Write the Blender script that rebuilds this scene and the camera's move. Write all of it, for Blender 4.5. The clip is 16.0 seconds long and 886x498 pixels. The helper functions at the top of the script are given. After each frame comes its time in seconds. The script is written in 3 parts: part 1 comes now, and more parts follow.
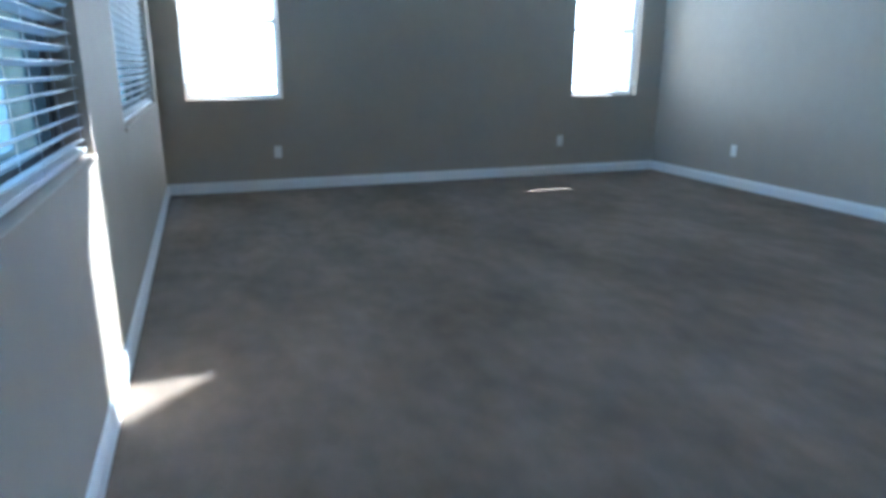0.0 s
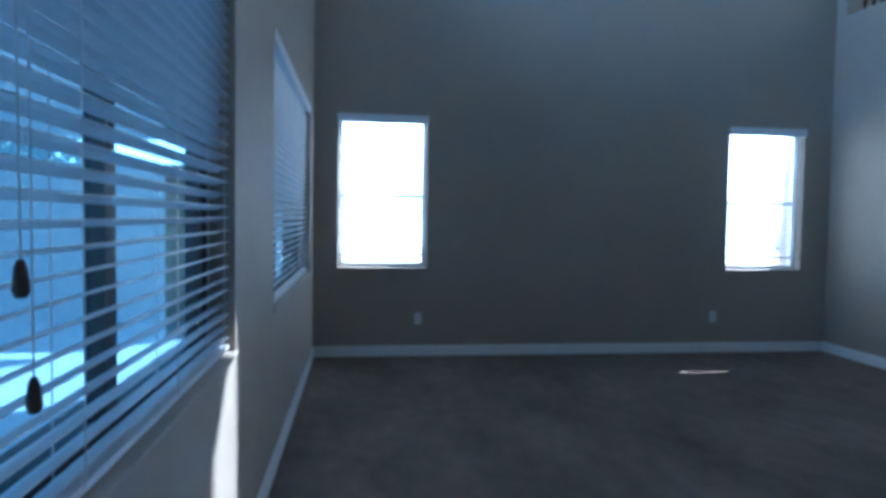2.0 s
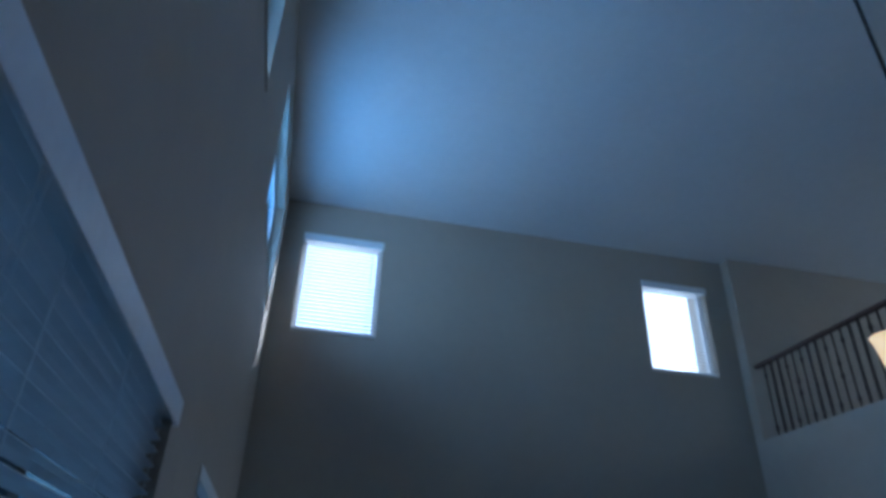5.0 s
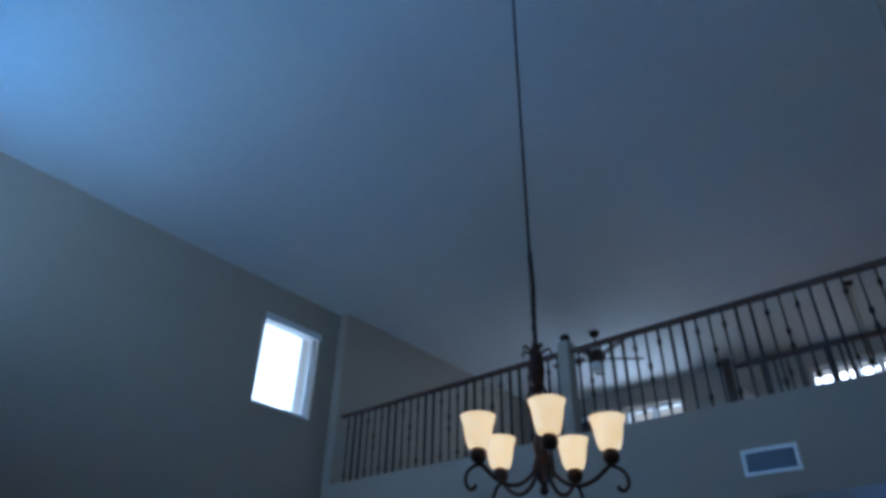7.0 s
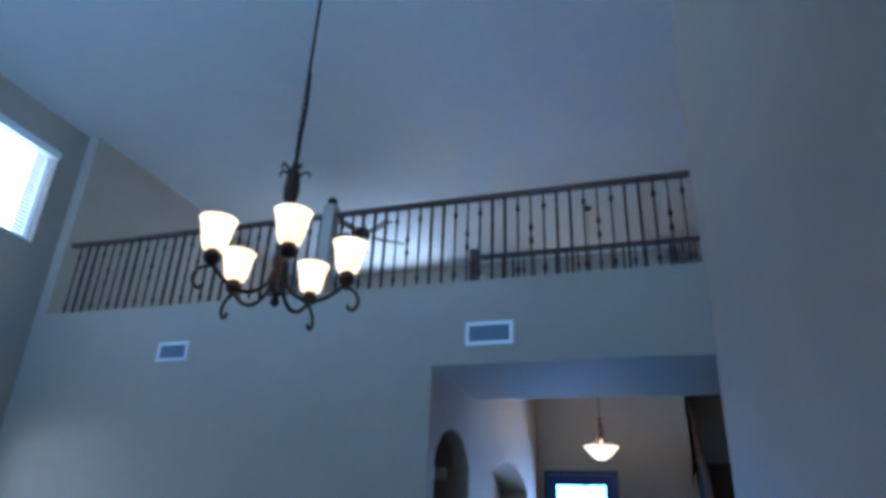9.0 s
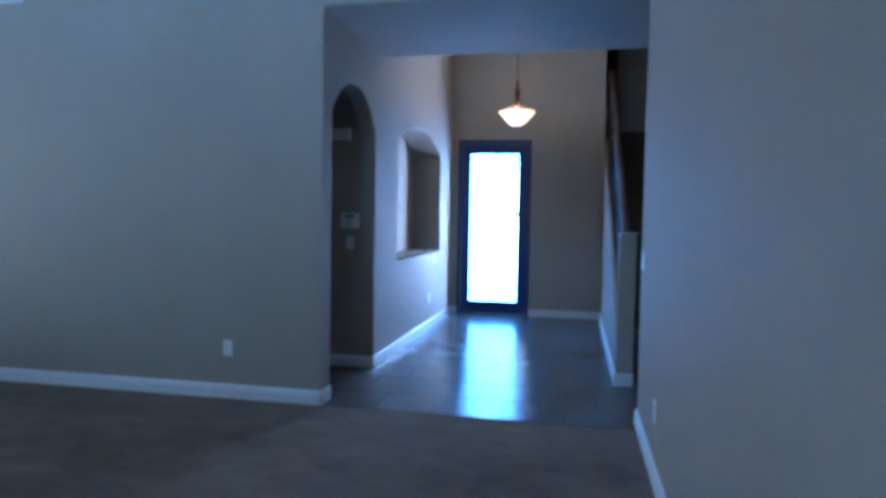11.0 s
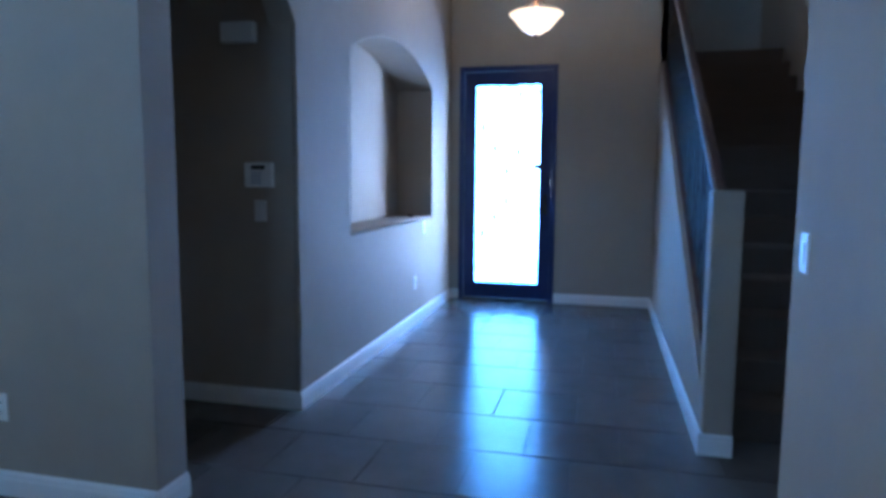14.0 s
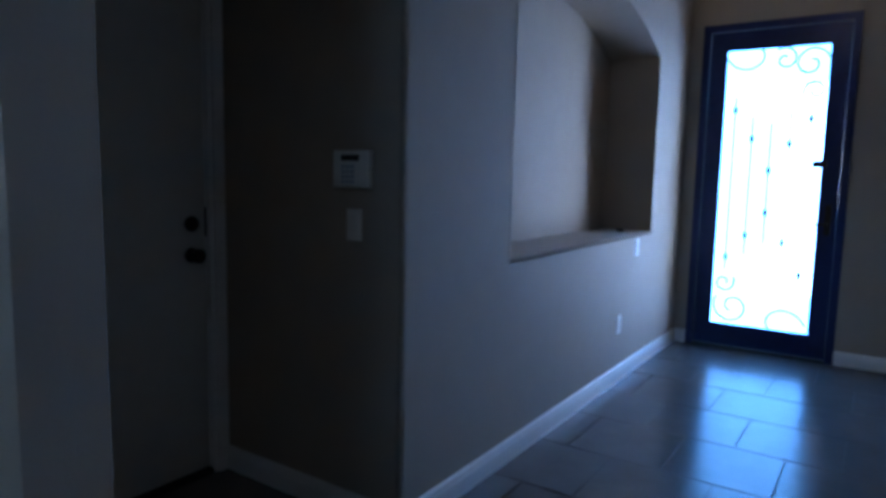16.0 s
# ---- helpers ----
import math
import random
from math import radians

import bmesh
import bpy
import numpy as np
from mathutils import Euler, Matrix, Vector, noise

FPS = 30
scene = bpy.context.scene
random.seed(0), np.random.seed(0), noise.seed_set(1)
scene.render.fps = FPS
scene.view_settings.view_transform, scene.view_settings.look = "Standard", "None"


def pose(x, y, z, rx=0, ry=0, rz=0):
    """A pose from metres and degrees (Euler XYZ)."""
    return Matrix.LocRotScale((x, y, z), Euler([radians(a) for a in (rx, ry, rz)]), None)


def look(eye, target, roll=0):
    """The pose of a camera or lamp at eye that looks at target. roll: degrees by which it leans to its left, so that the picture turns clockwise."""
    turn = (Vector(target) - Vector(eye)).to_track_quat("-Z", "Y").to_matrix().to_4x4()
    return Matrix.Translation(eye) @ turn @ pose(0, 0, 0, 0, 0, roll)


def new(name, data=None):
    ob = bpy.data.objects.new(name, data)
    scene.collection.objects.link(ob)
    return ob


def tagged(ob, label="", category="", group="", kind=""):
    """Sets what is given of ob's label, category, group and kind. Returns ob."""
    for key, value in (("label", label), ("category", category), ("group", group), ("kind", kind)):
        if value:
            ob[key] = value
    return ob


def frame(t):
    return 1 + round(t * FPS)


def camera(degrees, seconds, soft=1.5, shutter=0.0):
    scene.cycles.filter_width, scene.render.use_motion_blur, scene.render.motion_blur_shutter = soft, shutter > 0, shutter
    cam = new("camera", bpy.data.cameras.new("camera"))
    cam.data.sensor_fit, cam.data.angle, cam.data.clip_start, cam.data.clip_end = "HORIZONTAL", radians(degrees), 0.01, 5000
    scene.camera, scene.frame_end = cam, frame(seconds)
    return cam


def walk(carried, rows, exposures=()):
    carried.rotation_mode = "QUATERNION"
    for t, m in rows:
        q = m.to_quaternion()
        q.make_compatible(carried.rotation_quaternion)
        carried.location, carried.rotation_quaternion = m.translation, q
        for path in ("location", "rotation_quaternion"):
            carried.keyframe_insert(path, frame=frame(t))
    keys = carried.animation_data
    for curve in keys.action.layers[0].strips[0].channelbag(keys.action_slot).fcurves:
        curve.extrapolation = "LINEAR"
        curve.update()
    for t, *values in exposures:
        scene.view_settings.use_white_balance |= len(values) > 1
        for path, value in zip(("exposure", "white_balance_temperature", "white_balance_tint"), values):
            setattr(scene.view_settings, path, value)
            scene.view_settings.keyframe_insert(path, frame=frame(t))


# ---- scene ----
cam = camera(68.7, 16.0, soft=4.0)

PATH = [
    (0, (-5.123, -6.597, 1.19), (-4.464, -4.788, 0.65), 0.3),
    (0.5, (-5.055, -6.492, 1.233), (-4.55, -4.63, 0.706), 0.7),
    (1, (-5.039, -6.441, 1.276), (-4.662, -4.536, 0.8), 0.9),
    (1.5, (-5.035, -6.452, 1.329), (-4.737, -4.497, 1.03), 0.9),
    (2, (-5.044, -6.466, 1.392), (-4.79, -4.485, 1.296), 0.9),
    (2.5, (-5.08, -6.472, 1.7), (-4.851, -4.489, 1.821), 0.9),
    (3, (-5.101, -6.504, 1.742), (-4.874, -4.563, 2.169), 0.7),
    (3.5, (-5.085, -6.477, 1.71), (-4.858, -4.6, 2.362), 0.6),
    (3.7, (-5.085, -6.511, 1.754), (-4.854, -4.656, 2.463), 0.7),
    (5.8, (-5.065, -6.39, 1.77), (-4.413, -4.842, 2.855), 2.2),
    (6, (-5.059, -6.388, 1.8), (-4.281, -4.9, 2.886), 1.4),
    (6.5, (-5.098, -6.326, 1.827), (-4.053, -5.012, 2.914), 1.4),
    (7, (-5.227, -6.348, 1.767), (-3.955, -5.252, 2.853), 1.3),
    (7.5, (-5.147, -6.294, 1.742), (-3.735, -5.38, 2.822), 2.0),
    (8, (-5.106, -6.293, 1.679), (-3.581, -5.518, 2.716), 2.4),
    (8.5, (-5.055, -6.314, 1.618), (-3.424, -5.653, 2.567), 2.5),
    (9, (-5.018, -6.33, 1.523), (-3.289, -5.744, 2.341), 2.4),
    (9.5, (-4.976, -6.336, 1.423), (-3.149, -5.804, 2.041), 2.2),
    (10, (-4.866, -6.324, 1.378), (-2.956, -5.838, 1.718), 1.9),
    (10.2, (-4.784, -6.351, 1.369), (-2.853, -5.872, 1.58), 1.8),
    (12.3, (-3.432, -6.291, 1.327), (-1.473, -5.945, 1.115), 0.5),
    (12.5, (-3.272, -6.275, 1.318), (-1.313, -5.928, 1.108), 0.4),
    (13, (-2.88, -6.287, 1.31), (-0.923, -5.933, 1.094), 0.4),
    (13.5, (-2.468, -6.266, 1.331), (-0.515, -5.89, 1.115), 0.4),
    (14, (-2.06, -6.21, 1.317), (-0.13, -5.732, 1.101), 0.4),
    (14.5, (-1.664, -6.168, 1.31), (0.226, -5.55, 1.09), 0.3),
    (15, (-1.281, -6.047, 1.313), (0.492, -5.148, 1.093), 0.9),
    (15.5, (-0.883, -5.954, 1.32), (0.803, -4.904, 1.09), 1.3),
    (16, (-0.547, -5.935, 1.317), (1.097, -4.819, 1.09), 1.2),
]
EXPOSURES = [(0.0, 2.95, 5550, 5), (0.7, 2.55, 5450, 5), (1.0, 2.38, 5300, 5), (2.0, 1.8, 4950, 6), (3.0, 0.9, 4900, 7), (3.7, 0.45, 4950, 8), (5.8, 0.56, 5150, 9), (6.5, 0.48, 5150, 9), (7.0, 0.52, 5050, 9), (8.0, 1.15, 4950, 8),
             (8.5, 1.45, 5000, 8), (9.5, 1.75, 4950, 8), (10.2, 1.85, 4950, 8), (12.3, 2.05, 4950, 8), (14.0, 1.86, 5000, 8), (15.0, 1.46, 5050, 8), (15.5, 1.18, 5100, 8), (16.0, 0.76, 5300, 9)]
walk(cam, [(t, look(eye, target, roll)) for t, eye, target, roll in PATH], EXPOSURES)

# ---- world, sun, window light, exposure ----
SUN_WAY = Vector((-0.740, -0.678, -0.718)).normalized()
world = bpy.data.worlds.new("sky")
scene.world = world
world.use_nodes = True
wn = world.node_tree.nodes
sky = wn.new("ShaderNodeTexSky")
sky.sky_type = 'NISHITA'
sky.sun_disc = False
sky.sun_elevation = radians(37)
sky.sun_rotation = math.atan2(-SUN_WAY.x, -SUN_WAY.y)
wn["Background"].inputs["Strength"].default_value = 0.10
world.node_tree.links.new(sky.outputs[0], wn["Background"].inputs["Color"])

sun = new("sun", bpy.data.lights.new("sun", 'SUN'))
sun.data.energy = 5.0
sun.data.angle = radians(0.5)
sun.data.color = (1.0, 0.99, 0.97)
sun.matrix_world = look((0, 0, 12), Vector((0, 0, 12)) + SUN_WAY)


def window_light(x, y, z, way, w, h, watts, colour):
    """Area lamp standing in for daylight at an opening; way: the direction it shines."""
    ob = new("window_light", bpy.data.lights.new("window_light", 'AREA'))
    ob.data.shape = 'RECTANGLE'
    ob.data.size, ob.data.size_y = w, h
    ob.data.energy, ob.data.color = watts, colour
    ob.matrix_world = look((x, y, z), Vector((x, y, z)) + Vector(way))
    return ob


# ---- plan, in metres ----
XW, XE, YN, YS = -5.50, 0.0, 0.0, -6.78      # faces of the great room's walls
CEIL = 5.86
XF = 4.87                                    # face of the front wall
YH = -4.57                                   # face of the entry's niche wall
SOFFIT = 2.84
KERB = 3.57                                  # top of the wall under the railing
LOFT = 3.40
SILL, HEAD = 0.885, 2.385
USILL, UHEAD = 4.29, 5.43
NORTH = {"a": (-5.265, -4.38), "b": (-1.168, -0.31)}
WEST = {"a": (-5.97, -4.00), "b": (-2.93, -0.45)}
WESTUP = {"a": (-5.85, -3.55), "b": (-2.38, -0.45)}

for x0, x1 in NORTH.values():
    window_light((x0 + x1) / 2, 0.42, (SILL + HEAD) / 2 + 0.1, (0, -1, -0.4), x1 - x0 + 0.3, 1.8, 8, (0.74, 0.87, 1.0))
    window_light((x0 + x1) / 2, 0.42, (USILL + UHEAD) / 2, (0, -1, 0), x1 - x0 + 0.3, 1.45, 7, (0.74, 0.87, 1.0))
for y0, y1 in WEST.values():
    window_light(-5.74, (y0 + y1) / 2, (SILL + HEAD) / 2, (1, 0, 0), y1 - y0 - 0.06, HEAD - SILL - 0.06, 0.9, (0.62, 0.84, 1.0))
for y0, y1 in WESTUP.values():
    window_light(-5.78, (y0 + y1) / 2, USILL + 0.45, (1, 0, 0.5), y1 - y0 - 0.05, 0.85, 15.5, (0.58, 0.79, 1.0)).data.spread = radians(145)
window_light(5.12, -5.19, 1.26, (-1, 0, 0), 1.1, 2.5, 1.5, (0.6, 0.76, 1.0))
# Extra lamp added to brighten the niche wall, narrowed to miss the tiles.
window_light(5.04, -5.48, 1.26, (-0.76, 0.6, 0.06), 0.6, 1.6, 5.2, (0.95, 0.97, 1.0)).data.spread = radians(95)
window_light(5.25, -2.25, 4.90, (-1, 0, 0.35), 0.9, 1.0, 14, (0.8, 0.9, 1.0))
window_light(5.25, -5.25, 5.05, (-1, 0.0, -0.75), 1.1, 0.9, 5, (0.95, 0.96, 1.0)).data.spread = radians(115)


# ---- materials ----
def material(name, colour, rough=0.6, metal=0.0, grain=None, spread=0.08, bump=0.0, bump_scale=60.0, stain=0.0, stain_scale=1.3, per_piece=0.0, spec=0.5, mottle=0.0, stroke=None):
    """A surface with grain and stain variation of its colour, and fine relief."""
    m = bpy.data.materials.new(name)
    m.use_nodes = True
    nt = m.node_tree
    b = nt.nodes["Principled BSDF"]
    b.inputs["Roughness"].default_value = rough
    b.inputs["Metallic"].default_value = metal
    b.inputs["Specular IOR Level"].default_value = spec
    geo = nt.nodes.new("ShaderNodeNewGeometry")
    pos = geo.outputs["Position"]
    col = nt.nodes.new("ShaderNodeRGB")
    col.outputs[0].default_value = (*colour, 1)
    last = col.outputs[0]

    def vary(scale, amount, detail=4.0):
        nonlocal last
        tex = nt.nodes.new("ShaderNodeTexNoise")
        tex.inputs["Scale"].default_value = scale
        tex.inputs["Detail"].default_value = detail
        if stroke and scale < 20:
            pull = nt.nodes.new("ShaderNodeVectorMath")
            pull.operation = 'MULTIPLY'
            pull.inputs[1].default_value = stroke
            nt.links.new(pos, pull.inputs[0])
            nt.links.new(pull.outputs[0], tex.inputs["Vector"])
        else:
            nt.links.new(pos, tex.inputs["Vector"])
        ramp = nt.nodes.new("ShaderNodeMapRange")
        ramp.inputs["From Min"].default_value, ramp.inputs["From Max"].default_value = 0.3, 0.7
        ramp.inputs["To Min"].default_value, ramp.inputs["To Max"].default_value = 1 - amount, 1 + amount
        nt.links.new(tex.outputs["Fac"], ramp.inputs["Value"])
        mul = nt.nodes.new("ShaderNodeVectorMath")
        mul.operation = 'SCALE'
        nt.links.new(last, mul.inputs[0])
        nt.links.new(ramp.outputs[0], mul.inputs["Scale"])
        last = mul.outputs[0]

    if grain:
        vary(grain, spread)
    if stain:
        vary(stain_scale, stain, 6.0)
    if mottle:
        vary(9.0, mottle, 3.0)
    if per_piece:
        info = nt.nodes.new("ShaderNodeObjectInfo")
        rg = nt.nodes.new("ShaderNodeMapRange")
        rg.inputs["To Min"].default_value, rg.inputs["To Max"].default_value = 1 - per_piece, 1 + per_piece
        nt.links.new(info.outputs["Random"], rg.inputs["Value"])
        mul = nt.nodes.new("ShaderNodeVectorMath")
        mul.operation = 'SCALE'
        nt.links.new(last, mul.inputs[0])
        nt.links.new(rg.outputs[0], mul.inputs["Scale"])
        last = mul.outputs[0]
    nt.links.new(last, b.inputs["Base Color"])
    if bump:
        tex = nt.nodes.new("ShaderNodeTexNoise")
        tex.inputs["Scale"].default_value = bump_scale
        tex.inputs["Detail"].default_value = 5.0
        nt.links.new(pos, tex.inputs["Vector"])
        bp = nt.nodes.new("ShaderNodeBump")
        bp.inputs["Strength"].default_value = bump
        bp.inputs["Distance"].default_value = 0.01
        nt.links.new(tex.outputs["Fac"], bp.inputs["Height"])
        nt.links.new(bp.outputs[0], b.inputs["Normal"])
    return m


def glass(name, tint=(0.95, 0.98, 1.0)):
    m = bpy.data.materials.new(name)
    m.use_nodes = True
    b = m.node_tree.nodes["Principled BSDF"]
    b.inputs["Base Color"].default_value = (*tint, 1)
    b.inputs["Roughness"].default_value = 0.02
    b.inputs["Transmission Weight"].default_value = 1.0
    b.inputs["IOR"].default_value = 1.03
    return m


def lit_glass(name, colour, strength):
    """Alabaster glass lit from inside, with cloudy veins."""
    m = bpy.data.materials.new(name)
    m.use_nodes = True
    nt = m.node_tree
    b = nt.nodes["Principled BSDF"]
    b.inputs["Base Color"].default_value = (0.8, 0.7, 0.55, 1)
    b.inputs["Roughness"].default_value = 0.3
    tex = nt.nodes.new("ShaderNodeTexNoise")
    tex.inputs["Scale"].default_value = 22.0
    tex.inputs["Detail"].default_value = 3.0
    tex.inputs["Distortion"].default_value = 1.2
    geo = nt.nodes.new("ShaderNodeNewGeometry")
    nt.links.new(geo.outputs["Position"], tex.inputs["Vector"])
    ramp = nt.nodes.new("ShaderNodeValToRGB")
    ramp.color_ramp.elements[0].position, ramp.color_ramp.elements[1].position = 0.33, 0.62
    ramp.color_ramp.elements[0].color = (colour[0] * 0.9, colour[1] * 0.78, colour[2] * 0.62, 1)
    ramp.color_ramp.elements[1].color = (*colour, 1)
    nt.links.new(tex.outputs["Fac"], ramp.inputs["Fac"])
    nt.links.new(ramp.outputs[0], b.inputs["Emission Color"])
    b.inputs["Emission Strength"].default_value = strength
    return m


PAINT = material("greige wall paint", (0.375, 0.318, 0.255), 0.74, grain=9, spread=0.02, bump=0.16, bump_scale=70, stain=0.03)
CEILING = material("flat white ceiling paint", (0.68, 0.68, 0.67), 0.9, grain=12, spread=0.02, bump=0.3, bump_scale=55, stain=0.02)
TRIM = material("white semi-gloss trim paint", (0.78, 0.78, 0.77), 0.35, grain=20, spread=0.02)
CARPET = material("brown cut-pile carpet", (0.225, 0.180, 0.143), 0.98, grain=220, spread=0.3, bump=0.9, bump_scale=260, stain=0.24, stain_scale=1.6, mottle=0.12, spec=0.1, stroke=(1.0, 0.6, 1.0))
# Floor carpet's pile, its base darkened to carry the stairwell's dimness.
STAIRCARPET = material("brown carpet darkened for the stairs", (0.12, 0.092, 0.074), 0.98, grain=220, spread=0.3, bump=0.9, bump_scale=260, stain=0.1, spec=0.1)
TILE = material("grey-beige porcelain tile", (0.125, 0.114, 0.107), 0.21, spec=0.24, grain=7, spread=0.08, bump=0.05, bump_scale=18, stain=0.06, per_piece=0.07)
GROUT = material("grey grout", (0.085, 0.078, 0.072), 0.8, grain=120, spread=0.15, bump=0.4)
IRON = material("dark oil-rubbed iron", (0.035, 0.027, 0.024), 0.45, 0.6, grain=60, spread=0.2, bump=0.15)
BRONZE = material("brushed bronze metal", (0.05, 0.028, 0.02), 0.5, 0.6, grain=40, spread=0.3, bump=0.2)
DARKWOOD = material("dark stained wood", (0.065, 0.032, 0.022), 0.55, grain=30, spread=0.25, bump=0.1)
# Blue in this base is the bright glass's lens bloom, put into the iron.
DOORIRON = material("dark iron door with bloom blue", (0.012, 0.019, 0.095), 0.35, 0.2, grain=30, spread=0.15)
SLAT = material("white faux-wood slat", (0.72, 0.74, 0.76), 0.4, grain=25, spread=0.03)
VINYL = material("white vinyl window frame", (0.75, 0.76, 0.77), 0.35, grain=20, spread=0.02)
PLATE = material("white plastic plate", (0.80, 0.80, 0.78), 0.3, grain=30, spread=0.02)
VENTDARK = material("grey-blue vent louvre", (0.36, 0.42, 0.50), 0.5, grain=30, spread=0.05)
DARKHOLE = material("dark recess", (0.03, 0.03, 0.03), 0.8, grain=30, spread=0.1)
DOORWHITE = material("off-white door paint", (0.62, 0.60, 0.56), 0.45, grain=14, spread=0.03)
RUBBER = material("dark door sweep", (0.02, 0.018, 0.016), 0.7, grain=40, spread=0.2)
GLASS = glass("clear window glass")
# Clear panes given a blue tint to carry the cool daylight's colour.
SKYTINT = glass("window glass with daylight blue", (0.34, 0.66, 1.0))
# White vinyl painted near black, as it stands against the daylight.
BACKLITFRAME = material("vinyl window frame darkened as backlit", (0.035, 0.032, 0.03), 0.4, grain=20, spread=0.1)
SHADE = lit_glass("lit alabaster shade glass", (1.0, 0.71, 0.37), 0.64)
BOWL = lit_glass("lit alabaster bowl glass", (1.0, 0.72, 0.42), 0.6)
CONCRETE = material("patio concrete", (0.42, 0.41, 0.39), 0.85, grain=15, spread=0.12, bump=0.3, stain=0.1)
GRAVEL = material("desert gravel", (0.33, 0.28, 0.22), 0.95, grain=30, spread=0.3, bump=0.8, bump_scale=30, stain=0.1)
BLOCK = material("grey-tan block wall", (0.16, 0.14, 0.125), 0.9, grain=12, spread=0.15, bump=0.5, stain=0.1)
STUCCO = material("tan stucco", (0.42, 0.36, 0.29), 0.9, grain=14, spread=0.1, bump=0.5, bump_scale=40)
BARK = material("brown bark", (0.12, 0.09, 0.065), 0.9, grain=25, spread=0.3, bump=0.8)
LEAF = material("green leaves", (0.06, 0.10, 0.035), 0.6, grain=8, spread=0.4)


# ---- building helpers ----
def box(bm, x0, y0, z0, x1, y1, z1, bevel=0.0):
    v = [bm.verts.new((x, y, z)) for x in (x0, x1) for y in (y0, y1) for z in (z0, z1)]
    fs = [bm.faces.new([v[i] for i in q]) for q in ((0, 1, 3, 2), (4, 6, 7, 5), (0, 4, 5, 1), (2, 3, 7, 6), (0, 2, 6, 4), (1, 5, 7, 3))]
    if bevel:
        edges = {e for f in fs for e in f.edges}
        bmesh.ops.bevel(bm, geom=list(edges), offset=bevel, segments=2, affect='EDGES', profile=0.6)
    return bm


def boxes(*cells, bevel=0.0):
    bm = bmesh.new()
    for c in cells:
        box(bm, *c, bevel=bevel)
    return bm


def mesh_of(name, bm, mat, smooth=False):
    bmesh.ops.recalc_face_normals(bm, faces=bm.faces)
    me = bpy.data.meshes.new(name)
    bm.to_mesh(me)
    bm.free()
    me.materials.append(mat)
    if smooth:
        for p in me.polygons:
            p.use_smooth = True
    return me


def part(name, bm, mat, parent=None, label="", smooth=False, at=None):
    ob = new(name, mesh_of(name, bm, mat, smooth))
    if parent:
        ob.parent = parent
    if at is not None:
        ob.matrix_basis = at
    return tagged(ob, label)


def twin(name, me, parent, at):
    """One more object on the same mesh."""
    ob = new(name, me)
    ob.parent = parent
    ob.matrix_basis = at
    return ob


def thing(name, label, category, at=None, group="", kind=""):
    ob = new(name)
    if at is not None:
        ob.matrix_basis = at
    return tagged(ob, label, category, group, kind)


def structure(name, bm, mat, label, category):
    return tagged(part(name, bm, mat), label, category, kind="structure")


def lathe(bm, rings, n=20, x=0, y=0, caps=True):
    """Rings of (radius, z) turned about the vertical through (x, y)."""
    loops = []
    for r, z in rings:
        loops.append([bm.verts.new((x + r * math.cos(2 * math.pi * i / n), y + r * math.sin(2 * math.pi * i / n), z)) for i in range(n)])
    for a, b in zip(loops, loops[1:]):
        for i in range(n):
            bm.faces.new((a[i], a[(i + 1) % n], b[(i + 1) % n], b[i]))
    if caps:
        bm.faces.new(list(reversed(loops[0])))
        bm.faces.new(loops[-1])
    return bm


def tube(bm, points, r, n=8):
    """A round bar along points; r: one radius or one per point."""
    pts = [Vector(p) for p in points]
    rs = r if isinstance(r, (list, tuple)) else [r] * len(pts)
    loops = []
    up = Vector((0.13, 0.21, 1)).normalized()
    for i, p in enumerate(pts):
        d = (pts[min(i + 1, len(pts) - 1)] - pts[max(i - 1, 0)]).normalized()
        a = d.cross(up)
        if a.length < 0.05:
            a = d.cross(Vector((1, 0, 0)))
        a.normalize()
        b = d.cross(a)
        loops.append([bm.verts.new(p + (a * math.cos(2 * math.pi * k / n) + b * math.sin(2 * math.pi * k / n)) * rs[i]) for k in range(n)])
    for u, v in zip(loops, loops[1:]):
        for k in range(n):
            bm.faces.new((u[k], u[(k + 1) % n], v[(k + 1) % n], v[k]))
    bm.faces.new(loops[0])
    bm.faces.new(list(reversed(loops[-1])))
    return bm


def eased(points, rounds=2):
    """The same way with its corners cut round."""
    pts = [Vector(p) for p in points]
    for _ in range(rounds):
        mid = [q for a, b in zip(pts, pts[1:]) for q in (a * 0.75 + b * 0.25, a * 0.25 + b * 0.75)]
        pts = [pts[0]] + mid[1:-1] + [pts[-1]]
    return pts


def wall_cells(u0, u1, z0, z1, holes):
    """The rectangles of a wall round rectangular holes (u0, u1, z0, z1)."""
    us = sorted({u0, u1, *[h[0] for h in holes], *[h[1] for h in holes]})
    zs = sorted({z0, z1, *[h[2] for h in holes], *[h[3] for h in holes]})
    out = []
    for a, b in zip(us, us[1:]):
        for c, d in zip(zs, zs[1:]):
            mu, mz = (a + b) / 2, (c + d) / 2
            if not any(h[0] < mu < h[1] and h[2] < mz < h[3] for h in holes):
                out.append((a, b, c, d))
    return out


def wall_x(bm, x0, x1, u0, u1, z0, z1, holes=()):
    """A wall whose faces look along x."""
    for a, b, c, d in wall_cells(u0, u1, z0, z1, holes):
        box(bm, x0, a, c, x1, b, d)
    bmesh.ops.remove_doubles(bm, verts=bm.verts, dist=1e-5)
    drop_inner(bm)
    return bm


